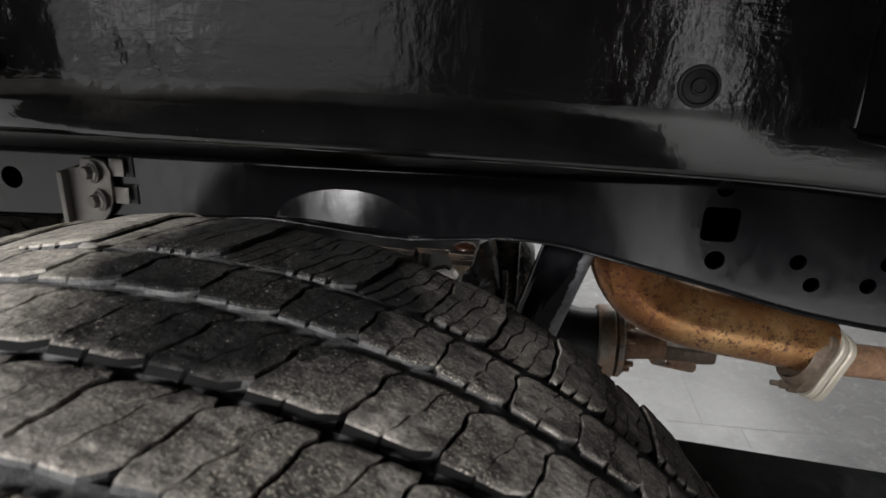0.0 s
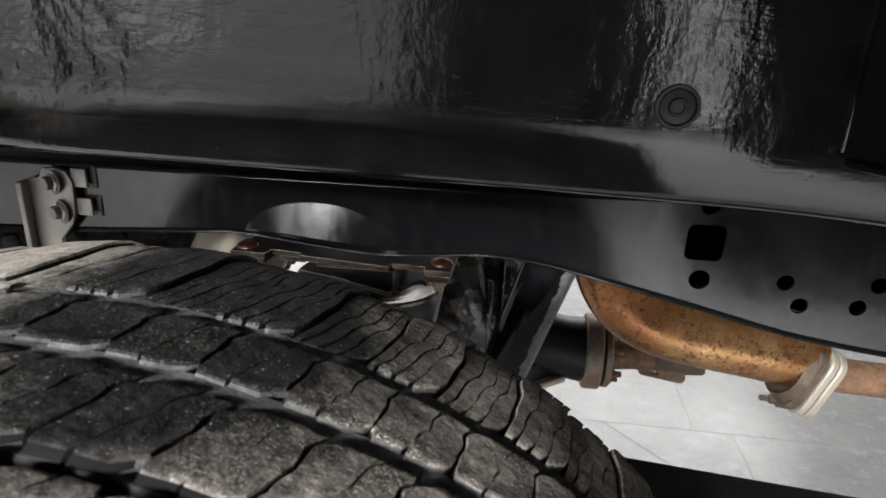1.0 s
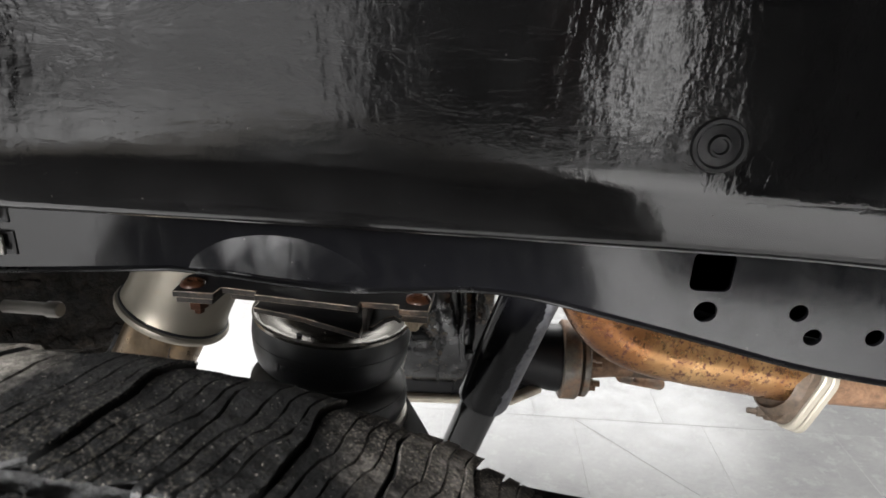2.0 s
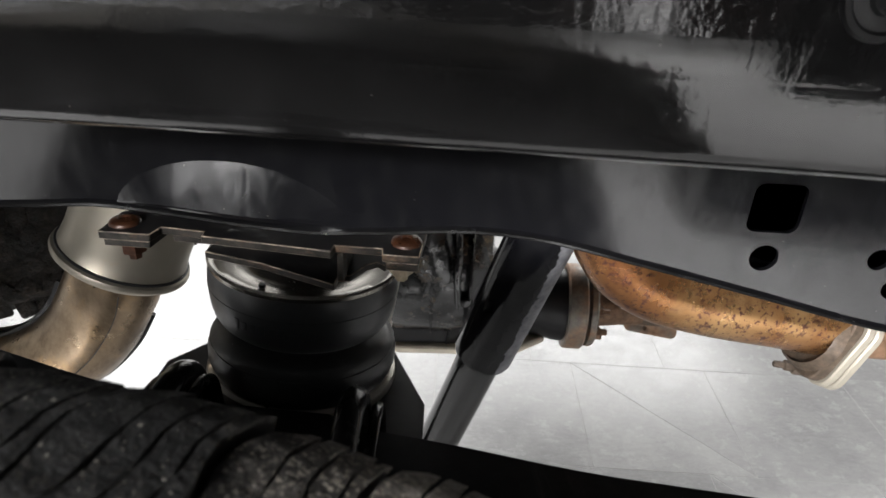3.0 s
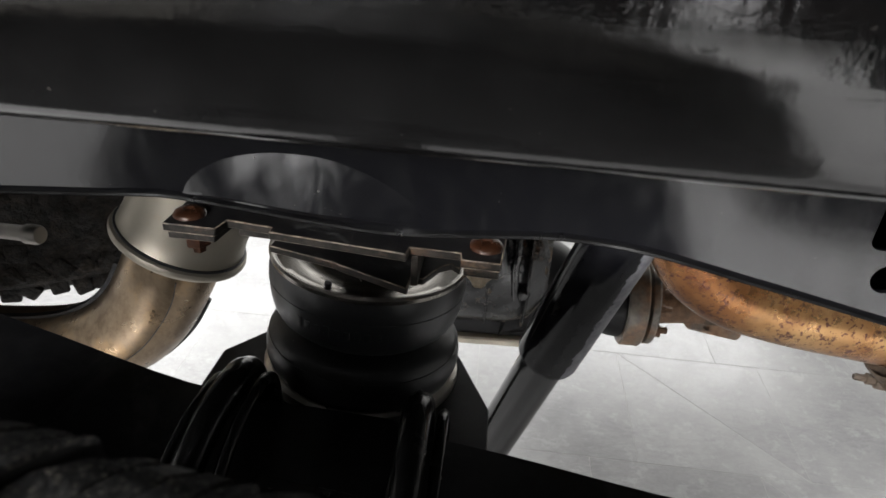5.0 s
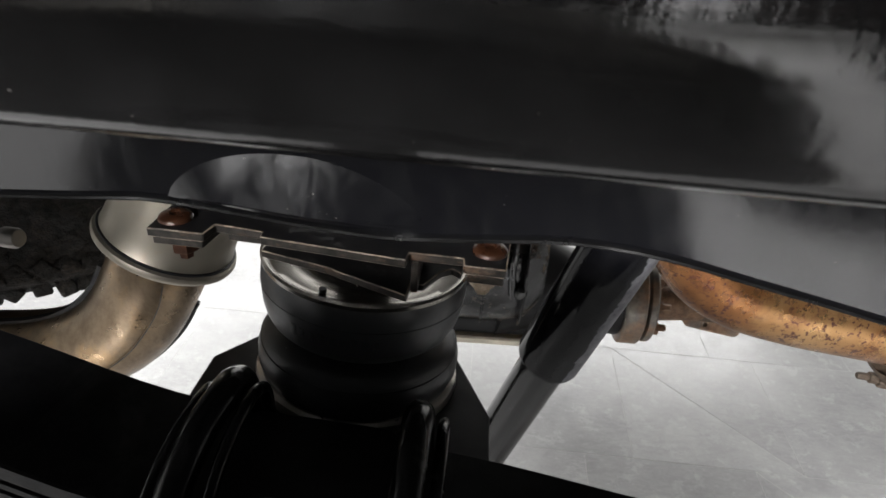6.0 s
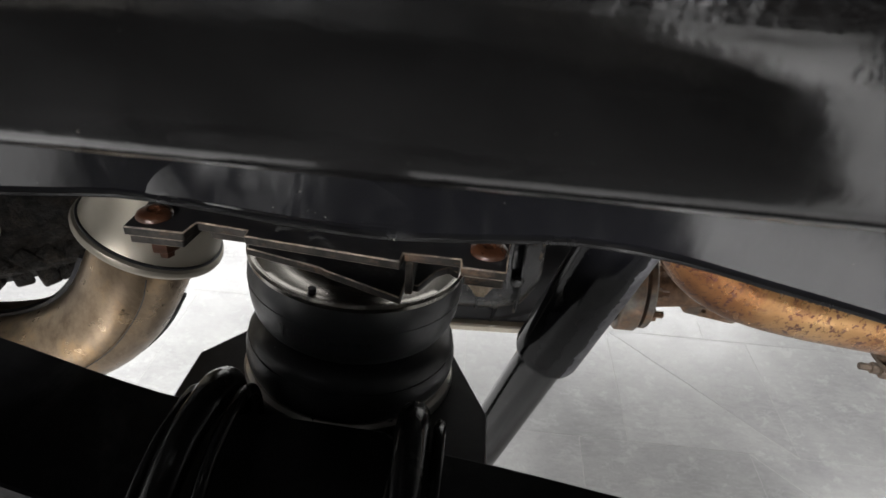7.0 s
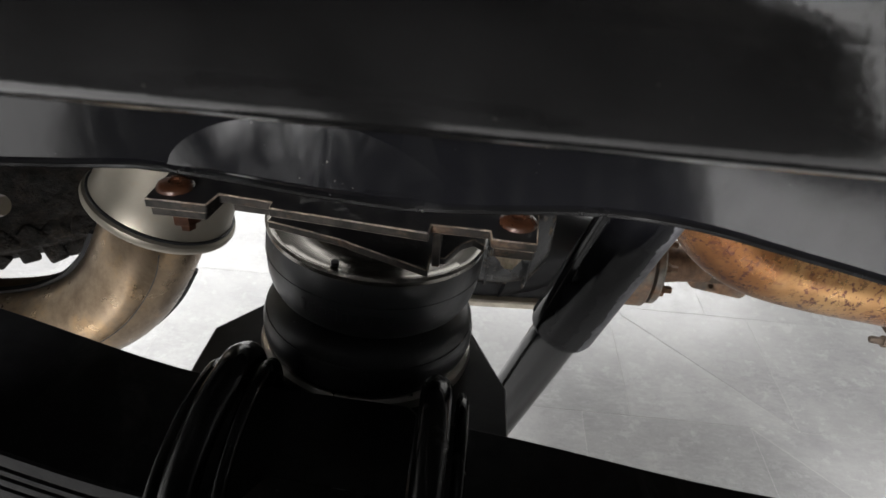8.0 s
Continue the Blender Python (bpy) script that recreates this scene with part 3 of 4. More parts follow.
def wheel_tub():
    body = thing("truck_bed", (0.3, 1.4, 1.3), "black undercoated pickup bed with glossy inner wheel arch", "truck body")
    bm, rows = bmesh.new(), []
    xs = [-0.75 + 0.02 * k for k in range(76)]
    for x in xs:
        drop = 0.25 * max(0.0, abs(x - 0.05) - 0.42) ** 1.5
        lip = lerp(LIP, x)
        near = 0.03 / (1 + math.exp((x + 0.160) / 0.016))
        rows.append([bm.verts.new((x, y - near * min(1, max(0, (k - 5) / 3)), z + lip * max(0.0, 1 - k / 11) - drop * max(0, k - 8) / 4)) for k, (y, z) in enumerate(TUB)])
    for a, b in zip(rows, rows[1:]):
        for k in range(len(TUB) - 1):
            bm.faces.new((a[k], a[k + 1], b[k + 1], b[k]))
    bmesh.ops.subdivide_edges(bm, edges=bm.edges, cuts=1, use_grid_fill=True)
    bmesh.ops.solidify(bm, geom=bm.faces, thickness=-0.003)
    part("wheel_arch_liner", bm, LINER, body)
    end = [(0.4115, 0.662), (0.418, 0.655), (0.452, 0.600), (0.520, 0.470), (0.524, 0.472), (0.456, 0.602), (0.421, 0.659), (0.4115, 0.667)]
    part("liner_end_panel", prism(end, 1.2235, 1.42, 0.0), SOOT, body)
    part("end_panel_lip", prism([(0.412, 0.662), (0.412, 0.650), (0.446, 0.592), (0.512, 0.465), (0.524, 0.472), (0.456, 0.602), (0.421, 0.662)], 1.2185, 1.2232, 0.001), PAINT, body)
    part("liner_seam", pipe([(0.4115, 0.6645, 1.226), (0.4125, 0.6655, 1.25), (0.4145, 0.667, 1.285), (0.417, 0.667, 1.32), (0.420, 0.664, 1.37)], 0.0016, 10), PAINT, body)
    # unseen panel, added to keep front light out of the wheel arch
    part("arch_light_block", box(0.655, 0.670, 0.13, 0.66, 0.97, 1.48, 0.003), NOSE, body)
    part("bed_floor", box(-1.4, 2.3, 0.76, 2.05, 1.20, 1.24, 0.004), DULL, body)
    # outer side, out of view; its edge is shaped to shade liner and reflections
    side = [(-1.4, 1.02), (-0.57, 1.02), (-0.555, 1.06), (-0.49, 1.22), (-0.40, 1.37), (-0.28, 1.44), (-0.03, 1.44), (0.10, 1.405), (0.34, 1.385), (0.45, 1.34), (0.53, 1.22), (0.555, 1.06), (0.576, 0.90), (0.610, 0.80), (0.64, 0.74), (0.80, 0.71), (2.3, 0.70), (2.3, 1.95), (-1.4, 1.95)]
    bm = pierced(side, [], 0.03, 0.004)
    bm.transform(Matrix.Translation((0, 0.10, 0)))
    part("outer_panel", bm, NOSE, body)
    part("bed_side", box(-1.4, 2.3, 0.12, 0.76, 1.49, 1.52, 0.004), DULL, body)
    part("grommet", turned([(0, 0.0016), (0.0035, 0.0018), (0.004, 0.0035), (0.0052, 0.0035), (0.006, 0.0015), (0.0105, 0.001), (0.0115, 0.0024), (0.0135, 0.0024), (0.0142, 0.0)], along((0.3110, 0.6672, 1.2470), (0.3110, 0.5672, 1.2470)), 40), DULL, body)
    for x, y, z in ((-0.172, 0.637, 1.243),):
        part("liner_screw", turned([(0, 0.006), (0.003, 0.0055), (0.0045, 0.003), (0.0045, 0.0015), (0.009, 0.001), (0.0095, 0.0)], along((x, y, z), (x, y - 1, z)), 20), GALV, body)
    return body


wheel_tub()

# ---- wheel ----
HUB = (0.02, 0.415, 0.779)
RADIUS = 0.400
CROWN = [(-0.170, 0.036), (-0.166, 0.020), (-0.160, 0.0098), (-0.14, 0.0055), (-0.10, 0.0028), (-0.05, 0.0008), (0.0, 0.0), (0.05, 0.0008), (0.10, 0.0036), (0.14, 0.0075), (0.160, 0.0120), (0.166, 0.022), (0.170, 0.038)]


def around(angle, y, r):
    """A point at that angle (radians from the top, towards +x), offset and radius, with the hub as origin."""
    return Vector((r * math.sin(angle), y, r * math.cos(angle)))


def tyre_carcass():
    """The tyre's body: dust-filled long grooves between the rows, deeper under the blocks."""
    prof = [(-0.11, 0.21), (-0.145, 0.235), (-0.171, 0.29), (-0.173, 0.34)]
    for y, deep in ((-0.168, 0.006), (-0.160, 0.007), (-0.14, 0.007), (-0.10, 0.007), (-0.0840, 0.007), (-0.0815, 0.0030), (-0.0700, 0.0030), (-0.0675, 0.007), (-0.0330, 0.007),
                    (-0.0310, 0.005), (-0.0290, 0.012), (-0.0230, 0.012), (-0.0205, 0.005), (-0.0160, 0.007), (0.0195, 0.007), (0.0220, 0.0028), (0.0335, 0.0028), (0.0360, 0.007),
                    (0.0655, 0.007), (0.0680, 0.0028), (0.0790, 0.0028), (0.0815, 0.007), (0.10, 0.007), (0.14, 0.007), (0.160, 0.007), (0.168, 0.006)):
        prof.append((y, RADIUS - lerp(CROWN, y) - deep))
    prof += [(0.173, 0.34), (0.171, 0.29), (0.145, 0.235), (0.11, 0.21)]
    return turned([(r, y) for y, r in prof], pose(0, 0, 0, -90, 0, 0), 128)


def block_mesh(y0, y1, a0, a1, skew, wave, gap0, gap1, rng, ledge=0.0):
    """One tread block: between two offsets and two angles, with slanted, kinked and slightly ragged sides."""
    n = 12

    def side(s, u, gap):
        kink = 0.5 + 0.5 * math.tanh((u - 0.45) * 14)
        cut = 2.2 if abs(gap) < 0.002 else 1.0
        bend = wave * math.sin(2 * math.pi * u) + 0.35 * wave * math.sin(4 * math.pi * u + 0.7)
        return s + skew * (u - 0.5) + (bend if cut == 1.0 else 0.55 * bend + wave * 1.1 * (kink - u)) + gap

    def rag(v):
        return v + rng.uniform(-0.0006, 0.0006)

    ends0, ends1 = rng.uniform(-0.0007, 0.0007), rng.uniform(-0.0008, 0.0007)
    left = [(side(a0, k / n, gap0) + rng.uniform(-0.0012, 0.0012), rag(y0 + ends0 + (y1 + ends1 - y0 - ends0) * k / n)) for k in range(n + 1)]
    right = [(side(a1, k / n, -gap1) + rng.uniform(-0.0012, 0.0012), rag(y0 + ends0 + (y1 + ends1 - y0 - ends0) * k / n)) for k in range(n + 1)]
    # rounded corners towards the wide gaps, nearly square ones at the sipe
    for line, s, gap in ((left, 1, gap0), (right, -1, gap1)):
        trim = 0.0040 if gap > 0.002 else 0.0008
        for k, share in ((0, 1.0), (1, 0.22), (-2, 0.22), (-1, 1.0)):
            line[k] = (line[k][0] + s * share * trim / RADIUS, line[k][1])
    loop = left + right[::-1]
    bm = bmesh.new()
    m = len(loop)
    centre = [((l[0] + r[0]) / 2, (l[1] + r[1]) / 2) for l, r in zip(left, right)]
    centre = centre + centre[::-1]
    mid = (y0 + y1) / 2
    rings = []
    for depth, grow in ((0.0085, 0.0016), (0.0036, 0.0013), (0.0032, 0.0008), (0.0015, 0.0004), (0.0005, 0.0), (0.0, -0.0011)):
        ring = []
        for (a, y), (ca, _) in zip(loop, centre):
            da = grow / RADIUS * (1 if a > ca else -1)
            out = grow + (ledge if y < mid and depth > 0.0030 else 0.0)
            dy = out * (1 if y > mid else -1) * min(1.0, abs(y - mid) / (y1 - y0) * 2) ** 6
            lip = lerp(CROWN, y + dy)
            ring.append(bm.verts.new(around(a + da * 0.2, y + dy, RADIUS - lip - depth)))
        rings.append(ring)
    for a, b in zip(rings, rings[1:]):
        for k in range(m):
            bm.faces.new((a[k], a[(k + 1) % m], b[(k + 1) % m], b[k]))
    top = rings[-1]
    for k in range(n):
        bm.faces.new((top[k], top[k + 1], top[m - 2 - k], top[m - 1 - k]))
    return bm


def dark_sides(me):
    """Dust-free block walls, blackened as gap shade; groove walls and face are dusty."""
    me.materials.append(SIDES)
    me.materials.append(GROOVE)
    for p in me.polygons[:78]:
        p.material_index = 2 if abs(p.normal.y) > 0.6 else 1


# offset from, to, slant and wave in radians, start in pitches
ROWS = [
    (-0.163, -0.0812, 0.090, 0.010, 0.10),
    (-0.0703, -0.0285, 0.050, 0.006, 0.82),
    (-0.0185, 0.0225, 0.055, 0.007, 0.29),
    (0.0332, 0.0685, 0.035, 0.006, 0.94),
    (0.0786, 0.1635, 0.075, 0.011, 0.81),
]
PITCHES = 72


def wheel():
    w = thing("wheel", HUB, "dusty black all-terrain tyre on its wheel", "wheel")
    tyre = part("tyre", tyre_carcass(), GROOVE, w)
    tyre.matrix_parent_inverse = Matrix()
    rest = bmesh.new()
    step = 2 * math.pi / PITCHES
    rng = random.Random(4)
    for y0, y1, skew, wave, start in ROWS:
        cuts = (-0.5, -0.22, 0.02, 0.25, 0.5) if y1 - y0 > 0.06 else (-0.5, 0.02, 0.5)
        for c0, c1 in zip(cuts, cuts[1:]):
            a0, a1 = c0 * step, c1 * step
            g0, g1 = [0.0024 if abs(c) > 0.4 else 0.0009 if abs(c) > 0.1 else 0.0006 for c in (c0, c1)]
            shapes = [block_mesh(y0, y1, a0, a1, skew, wave, g0, g1, rng, 0.0030 if start == 0.29 else 0.0012) for v in range(4)]
            shared = [None] * 4
            for k in range(PITCHES):
                angle = (k + start) * step
                v = rng.randrange(4)
                wrapped = (angle + math.pi) % (2 * math.pi) - math.pi
                turn = pose(0, 0, 0, 0, math.degrees(angle), 0)
                if -0.55 < wrapped < 1.15:
                    if shared[v] is None:
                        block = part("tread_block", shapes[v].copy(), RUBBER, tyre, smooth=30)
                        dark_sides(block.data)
                        shared[v] = block.data
                    else:
                        block = new("tread_block", shared[v])
                        block.parent = tyre
                    block.matrix_parent_inverse = Matrix()
                    low = 0.0060 if y1 > 0.15 and k % 2 else 0.0
                    lift = rng.uniform(0.9988, 1.0008) - low
                    block.matrix_basis = turn @ Matrix.Diagonal((lift, 1, lift, 1))
                else:
                    c = shapes[v].copy()
                    c.transform(turn)
                    me = bpy.data.meshes.new("piece")
                    c.to_mesh(me)
                    c.free()
                    rest.from_mesh(me)
                    bpy.data.meshes.remove(me)
            for bm in shapes:
                bm.free()
    far = part("tread", rest, RUBBER, tyre)
    far.data.materials.append(SIDES)
    far.matrix_parent_inverse = Matrix()
    tagged(far, kind="stuff")
    rim = part("rim", turned([(0.0, 0.02), (0.06, 0.02), (0.09, 0.0), (0.19, -0.03), (0.205, -0.11), (0.213, -0.12), (0.213, 0.12), (0.2, 0.115), (0.19, 0.06), (0.0, 0.05)], pose(0, 0, 0, -90, 0, 0), 64), DULL, w)
    rim.matrix_parent_inverse = Matrix()
    return w


wheel()

# ---- leaf spring and axle ----


def leaf_back(x):
    return 0.891 - 0.100 * x


LEAF_TOP = [(-0.9, 1.00), (-0.45, 0.945), (-0.24, 0.903), (-0.08, 0.870), (0.165, 0.860), (0.34, 0.8465), (0.6, 0.845), (0.95, 0.87)]


def leaf(x0, x1, below, thick, width=0.112):
    bm, rows = bmesh.new(), []
    n = 60
    for k in range(n + 1):
        x = x0 + (x1 - x0) * k / n
        z, y = lerp(LEAF_TOP, x) - below, leaf_back(x)
        b = 0.002
        rows.append([bm.verts.new((x, y + u, z + v)) for u, v in ((-b, 0), (0, -b), (0, b - thick), (-b, -thick), (b - width, -thick), (-width, b - thick), (-width, -b), (b - width, 0))])
    for a, c in zip(rows, rows[1:]):
        for k in range(8):
            bm.faces.new((a[k], a[(k + 1) % 8], c[(k + 1) % 8], c[k]))
    bm.faces.new(rows[0])
    bm.faces.new(rows[-1])
    return bm


def u_bolt(x, y, z, r, lean, parent):
    """A U-bolt over the spring, its crest at (x, y, z); lean: how far its front leg stands towards -x."""
    zt = z - r
    pts = [(x, y + 0.046, zt - 0.15), (x, y + 0.045, zt - 0.035), (x, y + 0.030, zt - 0.008), (x, y + 0.004, zt), (x - lean * 0.35, y - 0.026, zt - 0.008), (x - lean * 0.75, y - 0.058, zt - 0.032), (x - lean, y - 0.078, zt - 0.070), (x - lean, y - 0.086, zt - 0.12), (x - lean, y - 0.086, zt - 0.24)]
    return part("u_bolt", pipe(pts, r, 20), BOLTED, parent)


def leaf_spring():
    s = thing("leaf_spring", (0.05, 0.85, 0.82), "black painted leaf spring pack clamped by U-bolts", "leaf spring")
    part("leaf", leaf(-0.9, 0.95, 0.0, 0.018), LEAFY, s)
    part("leaf", leaf(-0.75, 0.8, 0.0195, 0.010), LEAFY, s)
    part("leaf", leaf(-0.6, 0.7, 0.031, 0.012), LEAFY, s)
    part("leaf", leaf(-0.55, 0.65, 0.0445, 0.030), LEAFY, s)
    for x, y, z, r, lean in ((-0.036, 0.850, 0.928, 0.0125, 0.018), (-0.054, 0.847, 0.915, 0.005, 0.018), (-0.016, 0.846, 0.920, 0.005, 0.010), (0.108, 0.850, 0.912, 0.012, 0.0), (0.128, 0.855, 0.893, 0.005, 0.0)):
        u_bolt(x, y, z, r, lean, s)
    part("spring_saddle", prism([(-0.034, 0.785), (0.098, 0.770), (0.098, 0.874), (0.088, 0.884), (-0.022, 0.890), (-0.034, 0.882)], 0.855, 0.874, 0.004), DULL, s)
    part("spring_pad", prism([(-0.020, 0.772), (0.100, 0.760), (0.100, 0.798), (0.0, 0.808)], 0.858, 0.878, 0.0025), PAINT, s)
    part("clamp_plate", box(-0.01, 0.095, 0.748, 0.758, 0.775, 0.85, 0.004), DULL, s)
    return s


leaf_spring()


def axle():
    a = thing("rear_axle", (0.05, 1.3, 0.779), "black cast rear axle with differential and rusty pinion flange", "axle")
    part("axle_tube", rod((0.03, 0.42, 0.776), (0.06, 2.2, 0.73), 0.042), DULL, a)
    part("mount_plate", box(0.01, 0.07, 1.080, 1.110, 0.55, 0.75, 0.004), DULL, a)
    part("brake_drum", turned([(0, 0.048), (0.13, 0.048), (0.15, 0.053), (0.155, 0.065), (0.155, 0.135), (0.15, 0.14), (0, 0.14)], Matrix.Translation(HUB) @ pose(0, 0, 0, -90, 0, 0), 48), DULL, a)
    part("hub", rod((0.02, 0.44, 0.779), (0.02, 0.52, 0.779), 0.07, 0.004), DULL, a)
    part("shock_mount", box(0.03, 0.19, 1.075, 1.115, 0.545, 0.585, 0.004), DULL, a)
    cy = 1.45
    part("carrier_housing", turned([(0, -0.15), (0.06, -0.145), (0.115, -0.11), (0.137, -0.05), (0.140, 0.02), (0.138, 0.09), (0.128, 0.125), (0.10, 0.15), (0, 0.16)], along((0.10, cy, 0.745), (1.10, cy, 0.745)), 48), CASTING, a)
    part("pinion_nose", turned([(0, 0), (0.105, 0.0), (0.085, 0.06), (0.068, 0.10), (0.062, 0.16), (0.066, 0.19), (0.066, 0.205), (0, 0.205)], along((0.19, cy, 0.675), (0.392, 1.46, 0.645)), 40), NOSE, a)
    part("cover_rim", prism([(0.07, 1.36), (0.30, 1.372), (0.36, 1.42), (0.36, 1.50), (0.2, 1.55), (0.06, 1.55)], 0.586, 0.600, 0.003), LEDGE, a)
    # black band standing in for the deep shade above the ledge
    part("ledge_shade_band", prism([(0.085, 1.372), (0.29, 1.384), (0.345, 1.43), (0.345, 1.50), (0.2, 1.54), (0.08, 1.54)], 0.600, 0.640, 0.003), NOSE, a)
    for x in (0.075, 0.155, 0.215):
        part("casting_rib", turned([(0.06, 0), (0.139, 0), (0.1425, 0.0015), (0.1425, 0.003), (0.139, 0.0045), (0.06, 0.0045)], along((x, cy, 0.745), (x + 1, cy, 0.745)), 48), CASTING, a)
    part("casting_web", pipe([(0.120, 1.372, 0.870), (0.142, 1.362, 0.815), (0.165, 1.362, 0.760), (0.192, 1.372, 0.700)], 0.052, 28), CASTING, a)
    part("casting_seam", pipe([(0.194, 1.322, 0.842), (0.197, 1.313, 0.80), (0.196, 1.311, 0.765), (0.201, 1.312, 0.719)], 0.0055, 12), CASTING, a)
    part("casting_lug", turned([(0, 0.010), (0.006, 0.009), (0.010, 0.004), (0.011, 0.0)], along((0.211, 1.312, 0.731), (0.211, 0.312, 0.731)), 14), CASTING, a)
    fx = (0.392, 1.460, 0.644)
    part("pinion_flange", turned([(0, 0), (0.074, 0), (0.0775, 0.003), (0.0775, 0.031), (0.075, 0.034), (0, 0.034)], along(fx, (1.392, 1.45, 0.648)), 48), TANNED, a)
    part("companion_flange", turned([(0, 0.034), (0.03, 0.034), (0.03, 0.039), (0.068, 0.039), (0.0715, 0.041), (0.0715, 0.050), (0.069, 0.053), (0, 0.053)], along(fx, (1.392, 1.45, 0.648)), 48), TANNED, a)
    for k in range(8):
        t = 2 * math.pi * (k + 0.5) / 8
        q = Vector((fx[0] + 0.053, fx[1] + 0.054 * math.cos(t), fx[2] + 0.054 * math.sin(t)))
        part("flange_bolt", turned([(0, 0), (0.010, 0), (0.010, 0.008), (0.006, 0.009), (0.006, 0.020), (0.005, 0.021), (0, 0.021)], along(q, q + Vector((1, 0, 0))), 6), BROWN, a)
    part("yoke", turned([(0, 0), (0.036, 0), (0.03, 0.05), (0.026, 0.09), (0, 0.09)], along((0.444, 1.460, 0.644), (1.444, 1.460, 0.636)), 32), BROWN, a)
    part("yoke_ear", prism([(0.520, 1.455), (0.526, 1.446), (0.60, 1.440), (0.64, 1.445), (0.64, 1.50), (0.52, 1.50)], 0.616, 0.650, 0.005), DARKRUST, a)
    lug = pierced(round_rect(-0.030, 0.060, -0.0095, 0.0100, 0.009), [ring_points(0.004, 0.0, 0.0058)], 0.030, 0.002)
    lug.transform(pose(0.540, 1.458, 0.611, -20, 4, -8))
    part("yoke_lug", lug, TANNED, a, "tan rusted lug with a hole")
    return a


axle()


# ---- air spring with its brackets ----
def air_spring():
    s = thing("air_spring", (0.038, 0.985, 0.842), "black double-bellows rubber air spring with steel end plates", "air spring")
    foot, head = Vector((0.038, 0.985, 0.842)), Vector((0.050, 0.970, 0.982))
    n = Vector((0.078, 0.074, 1.0)).normalized()
    u = n.cross(Vector((0, 1, 0))).normalized()
    v = n.cross(u)
    m = Matrix.Translation(foot) @ Matrix((u, v, (head - foot) / 0.140)).transposed().to_4x4()
    part("bellows", turned([(0.076, 0.004), (0.083, 0.006), (0.0885, 0.016), (0.0915, 0.027), (0.0912, 0.038), (0.0890, 0.047), (0.0845, 0.0545), (0.0785, 0.0595), (0.0715, 0.0620), (0.0665, 0.0640), (0.0650, 0.0670), (0.0665, 0.0700), (0.0715, 0.0715), (0.0765, 0.0735), (0.0805, 0.0780), (0.0835, 0.0850), (0.0855, 0.0950), (0.0865, 0.108), (0.0865, 0.118), (0.0858, 0.128), (0.0835, 0.1345), (0.078, 0.137)], m, 96), BELLOWS, s)
    part("bottom_plate", turned([(0, -0.001), (0.0915, -0.001), (0.0940, 0.001), (0.0945, 0.006), (0.0930, 0.011), (0.0895, 0.0135), (0, 0.0135)], m, 80), STEEL, s)
    part("top_plate", turned([(0, 0.132), (0.082, 0.132), (0.0858, 0.1345), (0.0862, 0.1385), (0.0845, 0.1405), (0.0825, 0.1396), (0.0800, 0.1372), (0.0740, 0.1366), (0.0680, 0.1358), (0.0630, 0.1345), (0.0590, 0.1334), (0.0540, 0.1328), (0.0490, 0.1336), (0.0430, 0.1372), (0.036, 0.1405), (0.025, 0.1430), (0, 0.1435)], m, 80), DISH, s)
    for r, h in ((0.0867, 0.1130), (0.0888, 0.0477)):
        part("mould_line", turned([(r - 0.001, h - 0.0009), (r + 0.0002, h - 0.0004), (r + 0.0002, h + 0.0004), (r - 0.001, h + 0.0009)], m, 80), BELLOWS, s)
    for k in range(9):
        turn = radians(62 + 5.6 * k)
        high = 0.008 + 0.003 * (k % 3 == 0)
        mark = box(0.0860, 0.08675, -0.0022 - 0.0012 * (k % 2), 0.0022, 0.100 - high / 2, 0.100 + high / 2, 0.0004)
        mark.transform(m @ Matrix.Rotation(turn, 4, "Z"))
        part("moulded_mark", mark, BELLOWS, s)
    part("seat_plate", prism([(-0.105, 0.85), (0.167, 0.85), (0.167, 0.893), (0.166, 0.943), (0.126, 1.030), (-0.068, 1.030), (-0.105, 0.986), (-0.106, 0.937)], 0.828, 0.838), DULL, s, "black steel seat plate")
    part("air_port", turned([(0, 0.1405), (0.0028, 0.1405), (0.003, 0.1395), (0.003, 0.137)], m @ Matrix.Translation((0.02, 0.070, 0)), 16), DULL, s)
    return s


air_spring()


